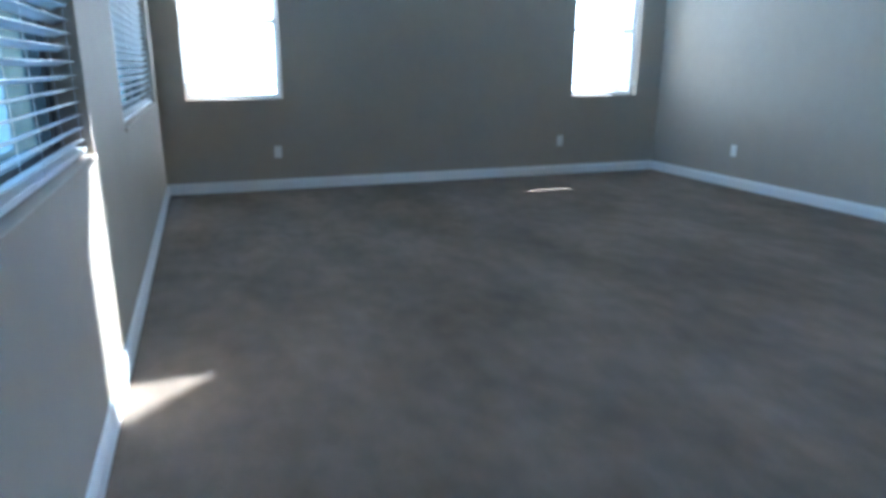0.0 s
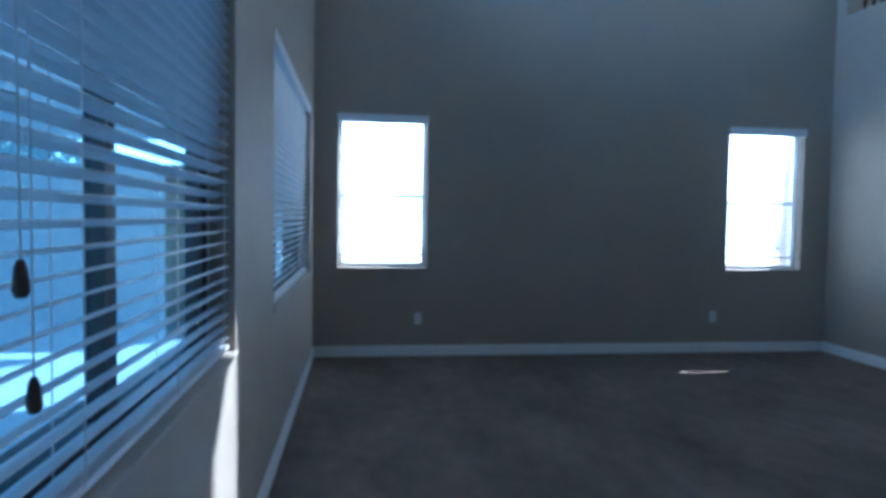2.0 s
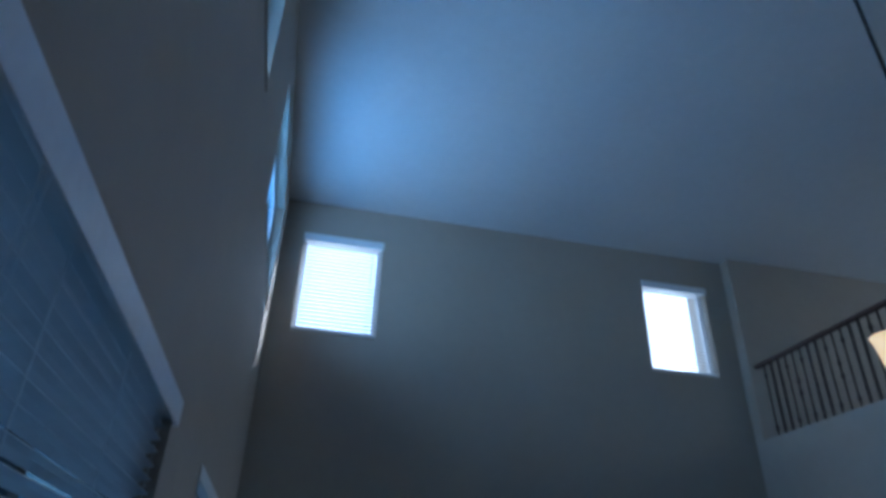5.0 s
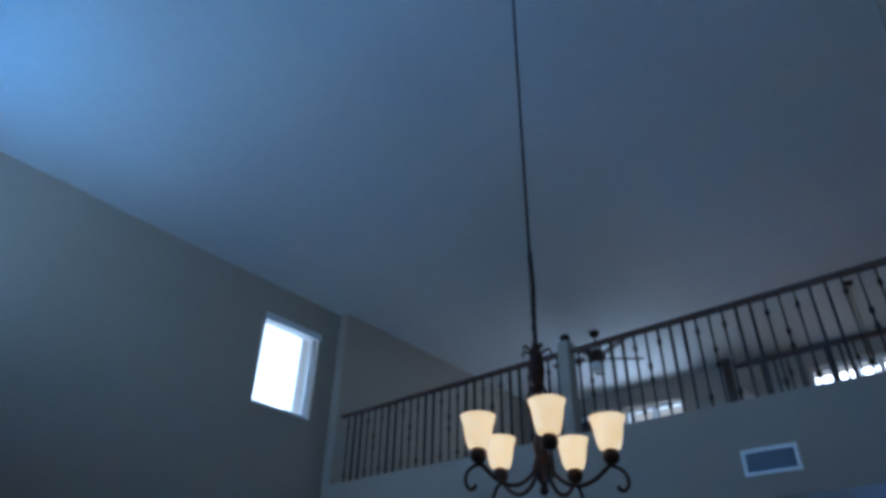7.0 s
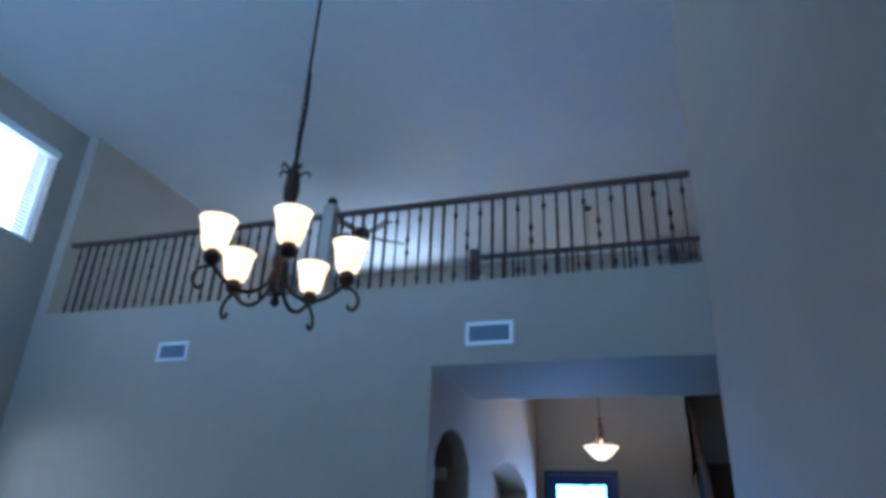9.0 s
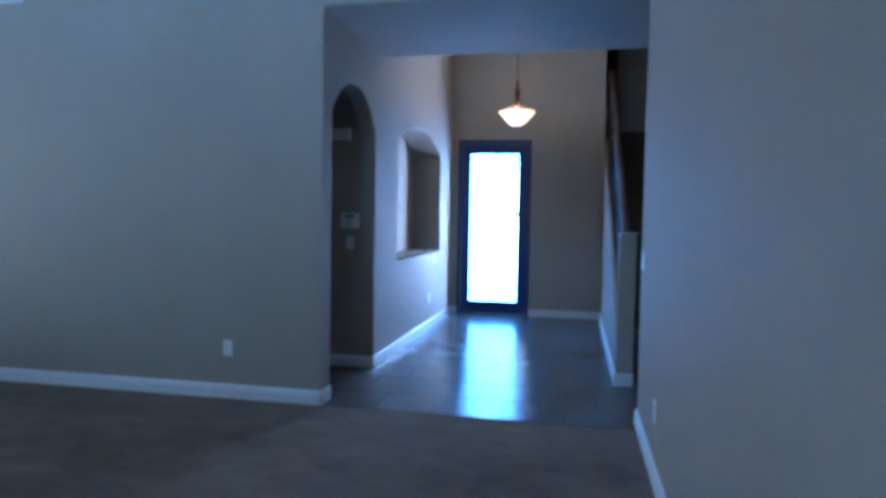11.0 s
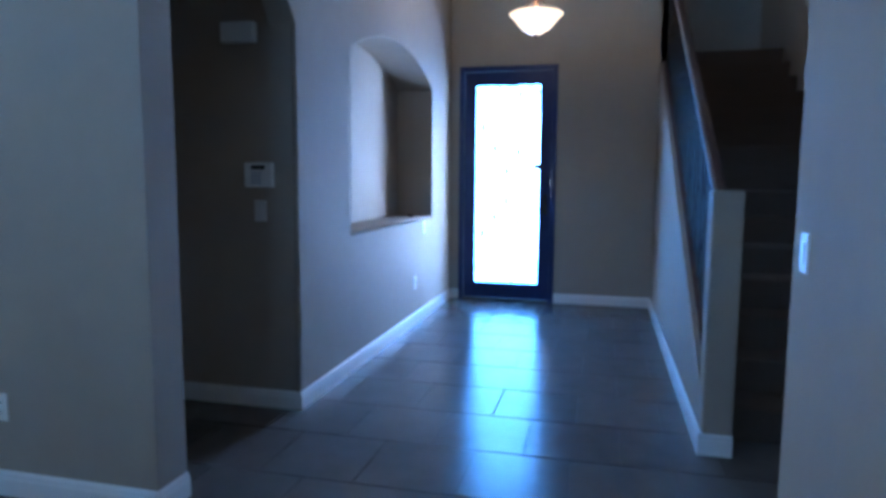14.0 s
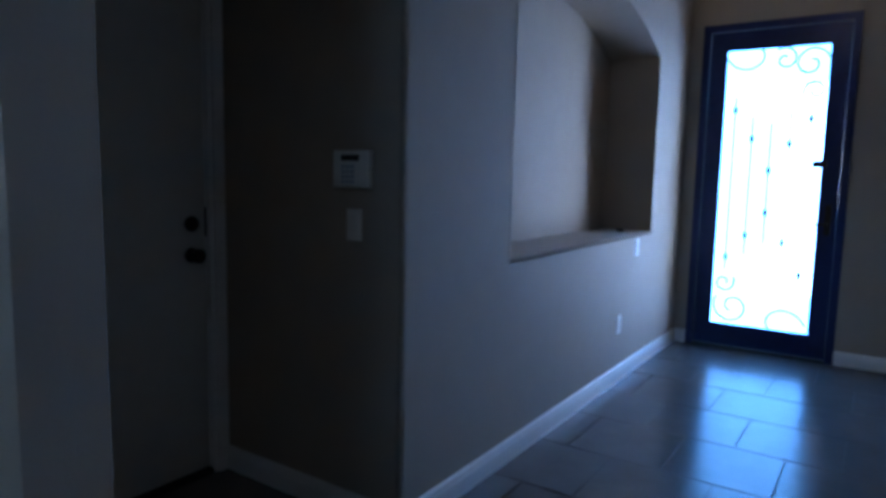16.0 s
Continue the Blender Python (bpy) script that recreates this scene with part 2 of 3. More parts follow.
def wall_y(bm, y0, y1, u0, u1, z0, z1, holes=()):
    """A wall whose faces look along y."""
    for a, b, c, d in wall_cells(u0, u1, z0, z1, holes):
        box(bm, a, y0, c, b, y1, d)
    bmesh.ops.remove_doubles(bm, verts=bm.verts, dist=1e-5)
    drop_inner(bm)
    return bm


def drop_inner(bm):
    """Take out the faces shared by two cells."""
    bm.verts.index_update()
    seen = {}
    for f in bm.faces:
        seen.setdefault(tuple(sorted(v.index for v in f.verts)), []).append(f)
    bmesh.ops.delete(bm, geom=[f for fs in seen.values() if len(fs) > 1 for f in fs], context='FACES_ONLY')


def arch(u0, u1, spring, apex, n=16):
    """Points of a low arch from (u0, spring) over its top to (u1, spring)."""
    half, rise = (u1 - u0) / 2, apex - spring
    r = (half * half + rise * rise) / (2 * rise)
    mid, cz = (u0 + u1) / 2, apex - r
    a0 = math.asin(half / r)
    return [(mid + r * math.sin(-a0 + 2 * a0 * i / n), cz + r * math.cos(-a0 + 2 * a0 * i / n)) for i in range(n + 1)]


def arch_head(bm, y0, y1, pts, top):
    """The wall over an arch, in columns."""
    for (ua, za), (ub, zb) in zip(pts, pts[1:]):
        v = [bm.verts.new(c) for c in ((ua, y0, za), (ub, y0, zb), (ub, y0, top), (ua, y0, top), (ua, y1, za), (ub, y1, zb), (ub, y1, top), (ua, y1, top))]
        for q in ((0, 1, 2, 3), (4, 7, 6, 5), (0, 4, 5, 1), (2, 6, 7, 3)):
            bm.faces.new([v[i] for i in q])
    return bm


# ---- large structure ----
bm = bmesh.new()
box(bm, XW - 0.18, YS - 0.17, -0.12, 0.0, 0.0, 0.0)
structure("floor", bm, CARPET, "brown cut-pile carpet floor with worn paler patches", "carpet floor")

bm = bmesh.new()
wall_y(bm, 0.0, 0.18, XW - 0.18, 0.2, 0.0, CEIL, [(a, b, SILL, HEAD) for a, b in NORTH.values()] + [(a, b, USILL, UHEAD) for a, b in NORTH.values()])
structure("wall_north", bm, PAINT, "tall greige painted wall with two rows of windows", "wall")
bm = bmesh.new()
wall_x(bm, XW - 0.18, XW, YS - 0.17, 0.0, 0.0, CEIL, [(a, b, SILL, HEAD) for a, b in WEST.values()] + [(a, b, USILL, UHEAD) for a, b in WESTUP.values()])
structure("wall_west", bm, PAINT, "tall greige painted wall with wide blind-covered windows", "wall")
bm = bmesh.new()
wall_x(bm, 0.0, 0.17, YS, 0.0, 0.0, KERB, [(YS, YH, 0.0, SOFFIT)])
structure("wall_east", bm, PAINT, "greige painted wall under the loft with a wide entry opening", "wall")
structure("wall_south", boxes((XW, YS - 0.17, 0, 0.12, YS, CEIL)), PAINT, "tall plain greige painted wall beside the entry", "wall")
structure("ceiling", boxes((XW - 0.18, -8.3, CEIL, 6.8, 0.18, CEIL + 0.15)), CEILING, "flat white painted ceiling over the tall room", "ceiling")

# loft over the east side
structure("loft_floor", boxes((0.17, YH + 0.03, SOFFIT, XF - 0.003, -0.14, LOFT), (0.173, -7.95, SOFFIT, 1.45, YH + 0.03, LOFT)), PAINT, "painted underside of the loft bridge over the entry", "upper floor")
structure("wall_loft_north", boxes((0.0, -0.14, KERB, 0.17, 0.0, CEIL), (0.17, -0.14, LOFT, XF, 0.0, CEIL)), PAINT, "greige painted end wall of the loft", "wall")
bm = bmesh.new()
wall_x(bm, XF, XF + 0.18, -6.85, 0.0, 0.0, CEIL, [(-5.712, -4.668, 0.0, 2.502), (-5.85, -4.65, 4.35, 5.52), (-2.75, -1.75, 4.30, 5.48)])
structure("wall_front", bm, PAINT, "greige painted front wall round the entry door", "wall")
structure("wall_stair", boxes((0.12, -8.10, 0, 6.7, -7.95, CEIL), (6.55, -7.95, 0, 6.7, -6.85, CEIL), (XF, -6.85, 0, 6.55, -6.70, CEIL), (0.0, -8.1, 0, 0.12, YS - 0.17, CEIL)), PAINT, "greige painted wall round the stairs", "wall")

# entry: arched passage and niche in one thick wall
AX0, AX1, NX0, NX1 = 0.18, 1.22, 2.0, 4.10
bm = bmesh.new()
box(bm, 0.17, YH, 0, AX0, -4.42, SOFFIT)
arch_head(bm, YH, -4.42, arch(AX0, AX1, 2.14, 2.43), SOFFIT)
pts = arch(NX0, NX1, 2.16, 2.40)
box(bm, AX1, YH, 0, NX0, -4.21, SOFFIT)
box(bm, NX0, YH, 0, NX1, -4.21, 0.95)
box(bm, NX1, YH, 0, XF, -4.21, SOFFIT)
arch_head(bm, YH, -4.21, pts, SOFFIT)
box(bm, AX1, -4.21, 0, XF, -3.60, SOFFIT)
box(bm, 1.45, YH, SOFFIT, XF, YH + 0.12, 4.28)
bmesh.ops.remove_doubles(bm, verts=bm.verts, dist=1e-5)
niche_wall = structure("wall_niche", bm, PAINT, "greige painted entry wall with arched niche and arched passage", "wall")
# rounded plaster corner beads
BR, BO = 0.016, 0.013
beads = [[(x, YH + BO, z) for x, z in [(NX0 - BO, 0.95 - BO)] + [(x + (BO if x > 3.05 else -BO) * abs(x - 3.05) / 1.05, z + BO) for x, z in pts] + [(NX1 + BO, 0.95 - BO), (NX0 - BO, 0.95 - BO)]],
         [(x, YH + BO, z) for x, z in [(x + (BO if x > 0.7 else -0.004), z + BO) for x, z in arch(AX0, AX1, 2.14, 2.43)] + [(AX1 + BO, 0.0)]]]
for way in beads:
    part("corner_bead", tube(bmesh.new(), way, BR, 8), PAINT, niche_wall, smooth=True)
bm = bmesh.new()
wall_y(bm, -3.60, -3.45, 0.17, AX1, 0.0, SOFFIT, [(0.37, 1.17, 0.0, 2.03)])
structure("wall_passage", bm, PAINT, "dark greige painted end wall of the arched passage", "wall")

# stair knee wall
SL = 0.622
bm = bmesh.new()
x0, x1 = 1.30, XF
z0, z1 = 0.25, 0.25 + SL * (XF - 1.30)
ya, yb = -6.83, -6.71
v = [bm.verts.new(c) for c in ((x0, ya, 0), (x1, ya, 0), (x1, ya, z1), (x0, ya, z0), (x0, yb, 0), (x1, yb, 0), (x1, yb, z1), (x0, yb, z0))]
for q in ((0, 1, 2, 3), (4, 7, 6, 5), (0, 4, 5, 1), (2, 6, 7, 3), (1, 5, 6, 2), (0, 3, 7, 4)):
    bm.faces.new([v[i] for i in q])
structure("wall_knee", bm, PAINT, "low sloping greige wall beside the stairs", "wall")
bm = boxes((1.165, -6.84, 0, 1.30, -6.70, 1.27), bevel=0.012)
structure("newel_wall", bm, PAINT, "squared painted drywall newel post at the stair foot", "newel post")

# entry floor bed
structure("entry_floor", boxes((0.0, -8.1, -0.12, XF, -3.45, -0.006), (XF, -5.9, -0.12, 5.3, -4.5, -0.006)), GROUT, "dark grouted bed under the entry tiles", "tile floor")


# ---- windows and blinds ----
def face(x, y, z, turn):
    """Local x along the wall, local -y into the room."""
    return pose(x, y, z, 0, 0, turn)


def window(number, at, w, h, label, mullions=(), meeting=None, frame_mat=None, pane_mat=None):
    win = thing("window_%d" % number, label, "window", at, kind="structure")
    bm = bmesh.new()
    f = 0.045
    for c in ((-w / 2, 0.10, 0, -w / 2 + f, 0.16, h), (w / 2 - f, 0.10, 0, w / 2, 0.16, h), (-w / 2 + f, 0.10, 0, w / 2 - f, 0.16, f), (-w / 2 + f, 0.10, h - f, w / 2 - f, 0.16, h)):
        box(bm, *c)
    frame_mat = frame_mat or VINYL
    part("window_frame", bm, frame_mat, win)
    for u in mullions:
        part("mullion", boxes((u - 0.032, 0.095, f, u + 0.032, 0.140, h - f)), frame_mat, win)
    if meeting:
        part("meeting_rail", boxes((-w / 2 + f, 0.105, meeting - 0.02, w / 2 - f, 0.155, meeting + 0.02)), VINYL, win)
    edges = [-w / 2 + f, *[u for u in mullions], w / 2 - f]
    for a, b in zip(edges, edges[1:]):
        pane = part("pane", boxes((a + 0.002, 0.126, f, b - 0.002, 0.130, h - f)), pane_mat or GLASS, win)
        pane.visible_shadow = False
    part("window_sill", boxes((-w / 2, -0.012, -0.018, w / 2, 0.10, 0.002), bevel=0.004), PAINT, win)
    return win


SLATS = {}


def slat_mesh(length):
    key = round(length, 3)
    if key not in SLATS:
        bm = bmesh.new()
        rows = []
        for yy, zz in ((-0.025, 0.0), (0.0, 0.004), (0.025, 0.0)):
            rows.append([bm.verts.new((x, yy, zz + t)) for x in (-length / 2, length / 2) for t in (-0.0013, 0.0013)])
        for a, b in zip(rows, rows[1:]):
            for q in ((a[0], b[0], b[2], a[2]), (a[1], a[3], b[3], b[1]), (a[0], a[1], b[1], b[0]), (a[2], b[2], b[3], a[3])):
                bm.faces.new(q)
        for r in (rows[0], rows[-1]):
            bm.faces.new((r[0], r[2], r[3], r[1]))
        SLATS[key] = mesh_of("slat", bm, SLAT)
    return SLATS[key]


def blind(at, w, h, label, tilt=0.0, drop=0.03, cover=None, proud=False, cords=True, pitch=0.044):
    """A horizontal slat blind in an opening w by h; cover: the stretch of its width that the slats fill; drop: the gap over the sill."""
    b = thing("window_blind", label, "window blind", at, group="window blinds")
    yb = 0.045
    a0, a1 = cover or (-w / 2 + 0.008, w / 2 - 0.008)
    vy = (-0.024, -0.008) if proud else (-0.004, 0.012)
    over = 0.006 if proud else -0.004
    bm = boxes((-w / 2 - over, vy[0], h - 0.075, w / 2 + over, vy[1], h + (0.014 if proud else -0.002)), bevel=0.004)
    if proud:
        box(bm, -w / 2 - over, vy[1], h - 0.073, -w / 2 - over + 0.012, -0.002, h + 0.010)
        box(bm, w / 2 + over - 0.012, vy[1], h - 0.073, w / 2 + over, -0.002, h + 0.010)
    part("valance", bm, SLAT, b)
    part("headrail", boxes((-w / 2 + 0.006, 0.02 if not proud else vy[1] + 0.001, h - 0.055, w / 2 - 0.006, 0.07, h - 0.006)), SLAT, b)
    me = slat_mesh(a1 - a0)
    n = int((h - 0.09 - drop) / pitch) + (1 if pitch < 0.05 and proud and w > 1.5 else 0)
    for i in range(n):
        twin("slat", me, b, pose((a0 + a1) / 2, yb, drop + 0.035 + i * pitch, tilt + random.uniform(-1.2, 1.2), random.uniform(-0.10, 0.10), 0))
    part("bottom_rail", boxes((a0, yb - 0.026, drop, a1, yb + 0.026, drop + 0.018), bevel=0.003), SLAT, b)
    k = max(2, int((a1 - a0) / 0.55) + 1)
    for i in range(k):
        u = a0 + 0.10 + (a1 - a0 - 0.20) * i / (k - 1)
        bm = bmesh.new()
        for yy in (yb - 0.027, yb + 0.027):
            box(bm, u - 0.002, yy - 0.0008, drop + 0.01, u + 0.002, yy + 0.0008, h - 0.05)
        part("ladder_cord", bm, SLAT, b)
    if cords:
        u = -w / 2 + 0.40
        for du, low in ((0.0, 0.44), (0.03, 0.28)):
            bm = bmesh.new()
            tube(bm, [(u + du, -0.02, h - 0.08), (u + du, -0.022, low)], 0.0016, 5)
            cord = part("pull_cord", bm, SLAT, b)
            bm = bmesh.new()
            lathe(bm, [(0.004, low + 0.005), (0.008, low - 0.005), (0.011, low - 0.035), (0.007, low - 0.045)], 10, u + du, -0.022)
            part("tassel", bm, DARKWOOD, cord, "brown wooden tassel", smooth=True)
    return b


n = 0
for key, (a, b) in NORTH.items():
    w, mid = b - a, (a + b) / 2
    for z0, z1, up in ((SILL, HEAD, False), (USILL, UHEAD, True)):
        n += 1
        window(n, face(mid, 0, z0, 0), w, z1 - z0, "white vinyl single-hung window, blown bright by daylight" if not up else "high square white vinyl window bright with sky", meeting=None if up else 0.72)
        if not up:
            blind(face(mid, 0, z0, 0), w, z1 - z0, "white faux-wood blind lowered with open slats", 0, 0.125, proud=True, cords=False)
        else:
            blind(face(mid, 0, z0, 0), w, z1 - z0, "white blind lowered over the high window, slats tilted to the sun", 45, 0.02, proud=True, cords=False)
for key, (a, b) in WEST.items():
    w, mid = b - a, (a + b) / 2
    mull = (-4.94 - mid, -4.12 - mid) if key == "a" else (-w / 6, w / 6)
    n += 1
    window(n, face(XW, mid, SILL, 90), w, HEAD - SILL, "wide vinyl window behind a lowered blind, frame darkened as backlit", mull, frame_mat=BACKLITFRAME, pane_mat=SKYTINT)
    blind(face(XW, mid, SILL, 90), w, HEAD - SILL, "wide white faux-wood blind lowered, slats half open", -16 if key == "a" else -34, 0.012, proud=key == "a", cords=key == "a")
    n += 1
    a, b = WESTUP[key]
    w, mid = b - a, (a + b) / 2
    window(n, face(XW, mid, USILL, 90), w, UHEAD - USILL, "high wide white vinyl window, panes tinted for blue daylight", (0.0,), pane_mat=SKYTINT)
n += 1
window(n, face(XF, -5.25, 4.35, -90), 1.20, 1.17, "high foyer window with white muntin bars", (-0.30, 0.0, 0.30), meeting=0.78)
n += 1
window(n, face(XF, -2.25, 4.30, -90), 1.0, 1.18, "loft window bright with daylight", (0.0,))

# ---- outside ----
structure("ground", boxes((-250, -250, -0.5, 250, 250, -0.15)), GRAVEL, "pale desert gravel ground round the house", "ground")
structure("patio", boxes((-11.95, -9.2, -0.15, XW - 0.18, 2.6, -0.06)), CONCRETE, "grey concrete patio slab", "patio")
# Guessed cover, its depth stretched to shade the slab and garden wall.
roof = thing("patio_cover", "tan stucco patio cover on square posts, deepened for shade", "patio cover")
part("roof", boxes((-11.8, -9.2, 2.70, XW - 0.18, 2.6, 2.95), (-11.8, -9.2, 2.42, -11.55, 2.6, 2.70), (-11.55, 2.35, 2.36, XW - 0.18, 2.6, 2.70)), STUCCO, roof)
for y in (-9.0, 2.4):
    part("post", boxes((-11.8, y - 0.13, -0.06, -11.55, y + 0.13, 2.42), bevel=0.01), STUCCO, roof)
structure("garden_wall", boxes((-12.2, -25, -0.15, -12.0, 18, 1.45)), BLOCK, "grey-tan block garden wall", "garden wall")
# Made-up wall that cuts the sun and the bright ground past the patio.
structure("wall_wing", boxes((-11.8, 2.6, -0.15, XW - 0.18, 2.8, 2.05)), STUCCO, "tan stucco wall added to screen the patio from sun", "wall")
# Unseen cover, added so no direct sun comes through the door glass.
porch = thing("porch", "unseen stucco roof and slab added to keep sun off the door", "porch")
part("roof", boxes((5.05, -6.65, 2.9, 7.5, -2.5, 3.1)), STUCCO, porch)
part("slab", boxes((5.3, -6.65, -0.15, 7.5, -2.5, -0.05)), CONCRETE, porch)


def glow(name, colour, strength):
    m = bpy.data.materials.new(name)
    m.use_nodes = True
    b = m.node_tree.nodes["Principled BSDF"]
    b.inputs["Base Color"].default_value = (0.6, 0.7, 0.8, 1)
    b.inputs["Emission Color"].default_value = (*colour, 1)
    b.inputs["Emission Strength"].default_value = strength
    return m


# Emissive sheets stand in for the overbright outdoors.
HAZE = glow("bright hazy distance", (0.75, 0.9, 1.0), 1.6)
# Added glow behind the door glass, tinted so the tiles mirror blue.
DAY = glow("blue door glow", (0.165, 0.44, 1.0), 4.8)
# Weaker glow that dims the lower half of the north windows.
LOWGLOW = glow("dim pale low glow", (0.80, 0.97, 1.0), 0.28)
structure("backdrop_low", boxes((-60, 33.5, -0.15, 40, 33.9, 2.8)), LOWGLOW, "dim glowing strip standing in for the low distance", "backdrop")
structure("backdrop", boxes((-60, 34.0, -0.15, 40, 34.2, 9)), HAZE, "pale glowing sheet standing in for the hazy distance", "backdrop")
structure("backdrop_glow", boxes((5.95, -6.6, -0.05, 6.0, -3.0, 2.88)), DAY, "glowing blue sheet standing in for daylight outside the door", "backdrop")


def tree(x, y, height, seed):
    rng = random.Random(seed)
    t = thing("tree", "leafy green yard tree beyond the garden wall", "tree", pose(x, y, -0.16), group="yard trees")
    bm = bmesh.new()
    tube(bm, [(0, 0, 0), (0.05, 0.02, height * 0.3), (-0.04, 0.06, height * 0.55)], [0.16, 0.12, 0.07], 10)
    for k in range(7):
        a = k * 0.9 + rng.random()
        z = height * (0.32 + 0.04 * k)
        r = height * 0.28
        tube(bm, [(0, 0, z), (0.5 * r * math.cos(a), 0.5 * r * math.sin(a), z + 0.3 * r), (r * math.cos(a), r * math.sin(a), z + 0.75 * r)], [0.05, 0.035, 0.012], 6)
    part("trunk", bm, BARK, t)
    bm = bmesh.new()
    for k in range(3600):
        a, e = rng.random() * 6.283, rng.uniform(-0.9, 1.4)
        r = height * 0.33 * rng.random() ** 0.4 * (0.75 + 0.3 * math.sin(3 * a + seed))
        c = Vector((r * math.cos(a) * math.cos(e), r * math.sin(a) * math.cos(e), height * 0.68 + r * math.sin(e) * 0.9))
        q = Euler((rng.random() * 3, rng.random() * 3, rng.random() * 6)).to_matrix()
        s = rng.uniform(0.08, 0.2)
        bm.faces.new([bm.verts.new(c + q @ Vector(p) * s) for p in ((-0.5, 0, 0), (0, -0.35, 0.05), (1, 0, 0), (0, 0.35, 0.05))])
    part("crown", bm, LEAF, t)


for i, (x, y, h) in enumerate(((-14.2, 2, 4.6), (-14.6, 5.2, 5.2), (-14.0, -1.5, 4.4), (-15, 9.5, 5.6), (-14.4, 13.5, 5.0), (-14.3, -5, 4.6))):
    tree(x, y, h, i + 3)

# deep stucco surrounds outside the front windows
for key, (a, b) in NORTH.items():
    for z0, z1 in ((SILL, HEAD), (USILL, UHEAD)):
        sur = thing("window_surround", "deep tan stucco window surround", "window surround", group="window surrounds")
        part("side_fin", boxes((b, 0.18, z0 - 0.1, b + 0.12, 0.39 if z0 > 2 else 0.35, CEIL + 0.1 if z0 > 2 else z1 + 0.12)), STUCCO, sur)
        if z0 < 2:
            part("head_fin", boxes((a - 0.12, 0.18, z1, b, 0.285, z1 + 0.12)), STUCCO, sur)

# ---- trim ----
BASE = ((0, 0), (0.016, 0), (0.016, 0.070), (0.012, 0.082), (0.012, 0.092), (0.005, 0.104), (0, 0.104))


def baseboard(x0, y0, x1, y1, name="baseboard"):
    """A moulded board from one end to the other; the room lies to the left of the way."""
    d = Vector((x1 - x0, y1 - y0, 0)).normalized()
    nrm = Vector((-d.y, d.x, 0))
    bm = bmesh.new()
    a = [bm.verts.new(Vector((x0, y0, 0.001)) + nrm * u + Vector((0, 0, z))) for u, z in BASE]
    b = [bm.verts.new(Vector((x1, y1, 0.001)) + nrm * u + Vector((0, 0, z))) for u, z in BASE]
    k = len(a)
    for i in range(k):
        bm.faces.new((a[i], a[(i + 1) % k], b[(i + 1) % k], b[i]))
    bm.faces.new(a)
    bm.faces.new(list(reversed(b)))
    return tagged(part(name, bm, TRIM), "white moulded painted baseboard", "baseboard", kind="structure")


baseboard(0.0, 0.0, XW, 0.0)
baseboard(XW, 0.0, XW, YS)
baseboard(0.0, YH - 0.016, 0.0, 0.0)
baseboard(AX0, YH, -0.016, YH)
baseboard(XW, YS, 0.136, YS)
baseboard(0.12, YS, 0.12, -7.9)
baseboard(AX1, YH + 0.0, AX1, -3.60)
baseboard(XF, YH, AX1 - 0.016, YH)
baseboard(XF, -4.668, XF, YH)
baseboard(XF, -6.71, XF, -5.712)
baseboard(1.165, -6.70, XF, -6.70)
baseboard(1.165, -6.84, 1.165, -6.684)

# ---- plates and vents ----
def outlet(at, label="white duplex outlet plate on the painted wall"):
    o = thing("wall_outlet", label, "outlet", at, group="wall outlets")
    part("plate", boxes((-0.036, -0.006, -0.058, 0.036, 0.0, 0.058), bevel=0.003), PLATE, o)
    for z in (-0.021, 0.021):
        soc = part("socket", boxes((-0.017, -0.0085, z - 0.014, 0.017, -0.005, z + 0.014), bevel=0.003), PLATE, o)
        part("slot", boxes((-0.008, -0.0095, z - 0.004, -0.006, -0.008, z + 0.006), (0.006, -0.0095, z - 0.004, 0.008, -0.008, z + 0.006)), DARKHOLE, soc)
    return o


def switch(at, gangs=1, label="white rocker switch plate on the painted wall"):
    o = thing("light_switch", label, "switch", at, group="light switches")
    w = 0.036 + 0.023 * (gangs - 1)
    part("plate", boxes((-w, -0.006, -0.058, w, 0.0, 0.058), bevel=0.003), PLATE, o)
    for g in range(gangs):
        u = (g - (gangs - 1) / 2) * 0.046
        part("rocker", boxes((u - 0.016, -0.010, -0.033, u + 0.016, -0.005, 0.033), bevel=0.003), PLATE, o)
    return o


outlet(face(-4.46, 0, 0.375, 0))
outlet(face(-1.30, 0, 0.385, 0))
outlet(face(0, -1.30, 0.375, -90))
outlet(face(0, -3.84, 0.376, -90))
outlet(face(-0.82, YS, 0.36, 180))
outlet(face(3.50, YH, 0.38, 0))
switch(face(3.79, YH, 0.86, 0), 1)
switch(face(0.0, YS, 1.11, 180), 1)
switch(face(AX1, -4.345, 1.13, -90), 1)


def vent(at, w, h, label):
    v = thing("wall_vent", label, "air vent", at, group="wall vents")
    part("backing", boxes((-w / 2 + 0.02, -0.003, -h / 2 + 0.02, w / 2 - 0.02, 0.0, h / 2 - 0.02)), DARKHOLE, v)
    b = 0.028
    part("frame", boxes((-w / 2, -0.014, -h / 2, -w / 2 + b, 0, h / 2), (w / 2 - b, -0.014, -h / 2, w / 2, 0, h / 2), (-w / 2 + b, -0.014, -h / 2, w / 2 - b, 0, -h / 2 + b), (-w / 2 + b, -0.014, h / 2 - b, w / 2 - b, 0, h / 2)), PLATE, v, "white frame")
    me = mesh_of("louvre", boxes((-w / 2 + b, -0.008, -0.001, w / 2 - b, 0.008, 0.001)), VENTDARK)
    k = int((h - 2 * b) / 0.0125)
    for i in range(k):
        twin("louvre", me, v, pose(0, -0.009, -h / 2 + b + 0.007 + i * 0.0125, 42))
    return v


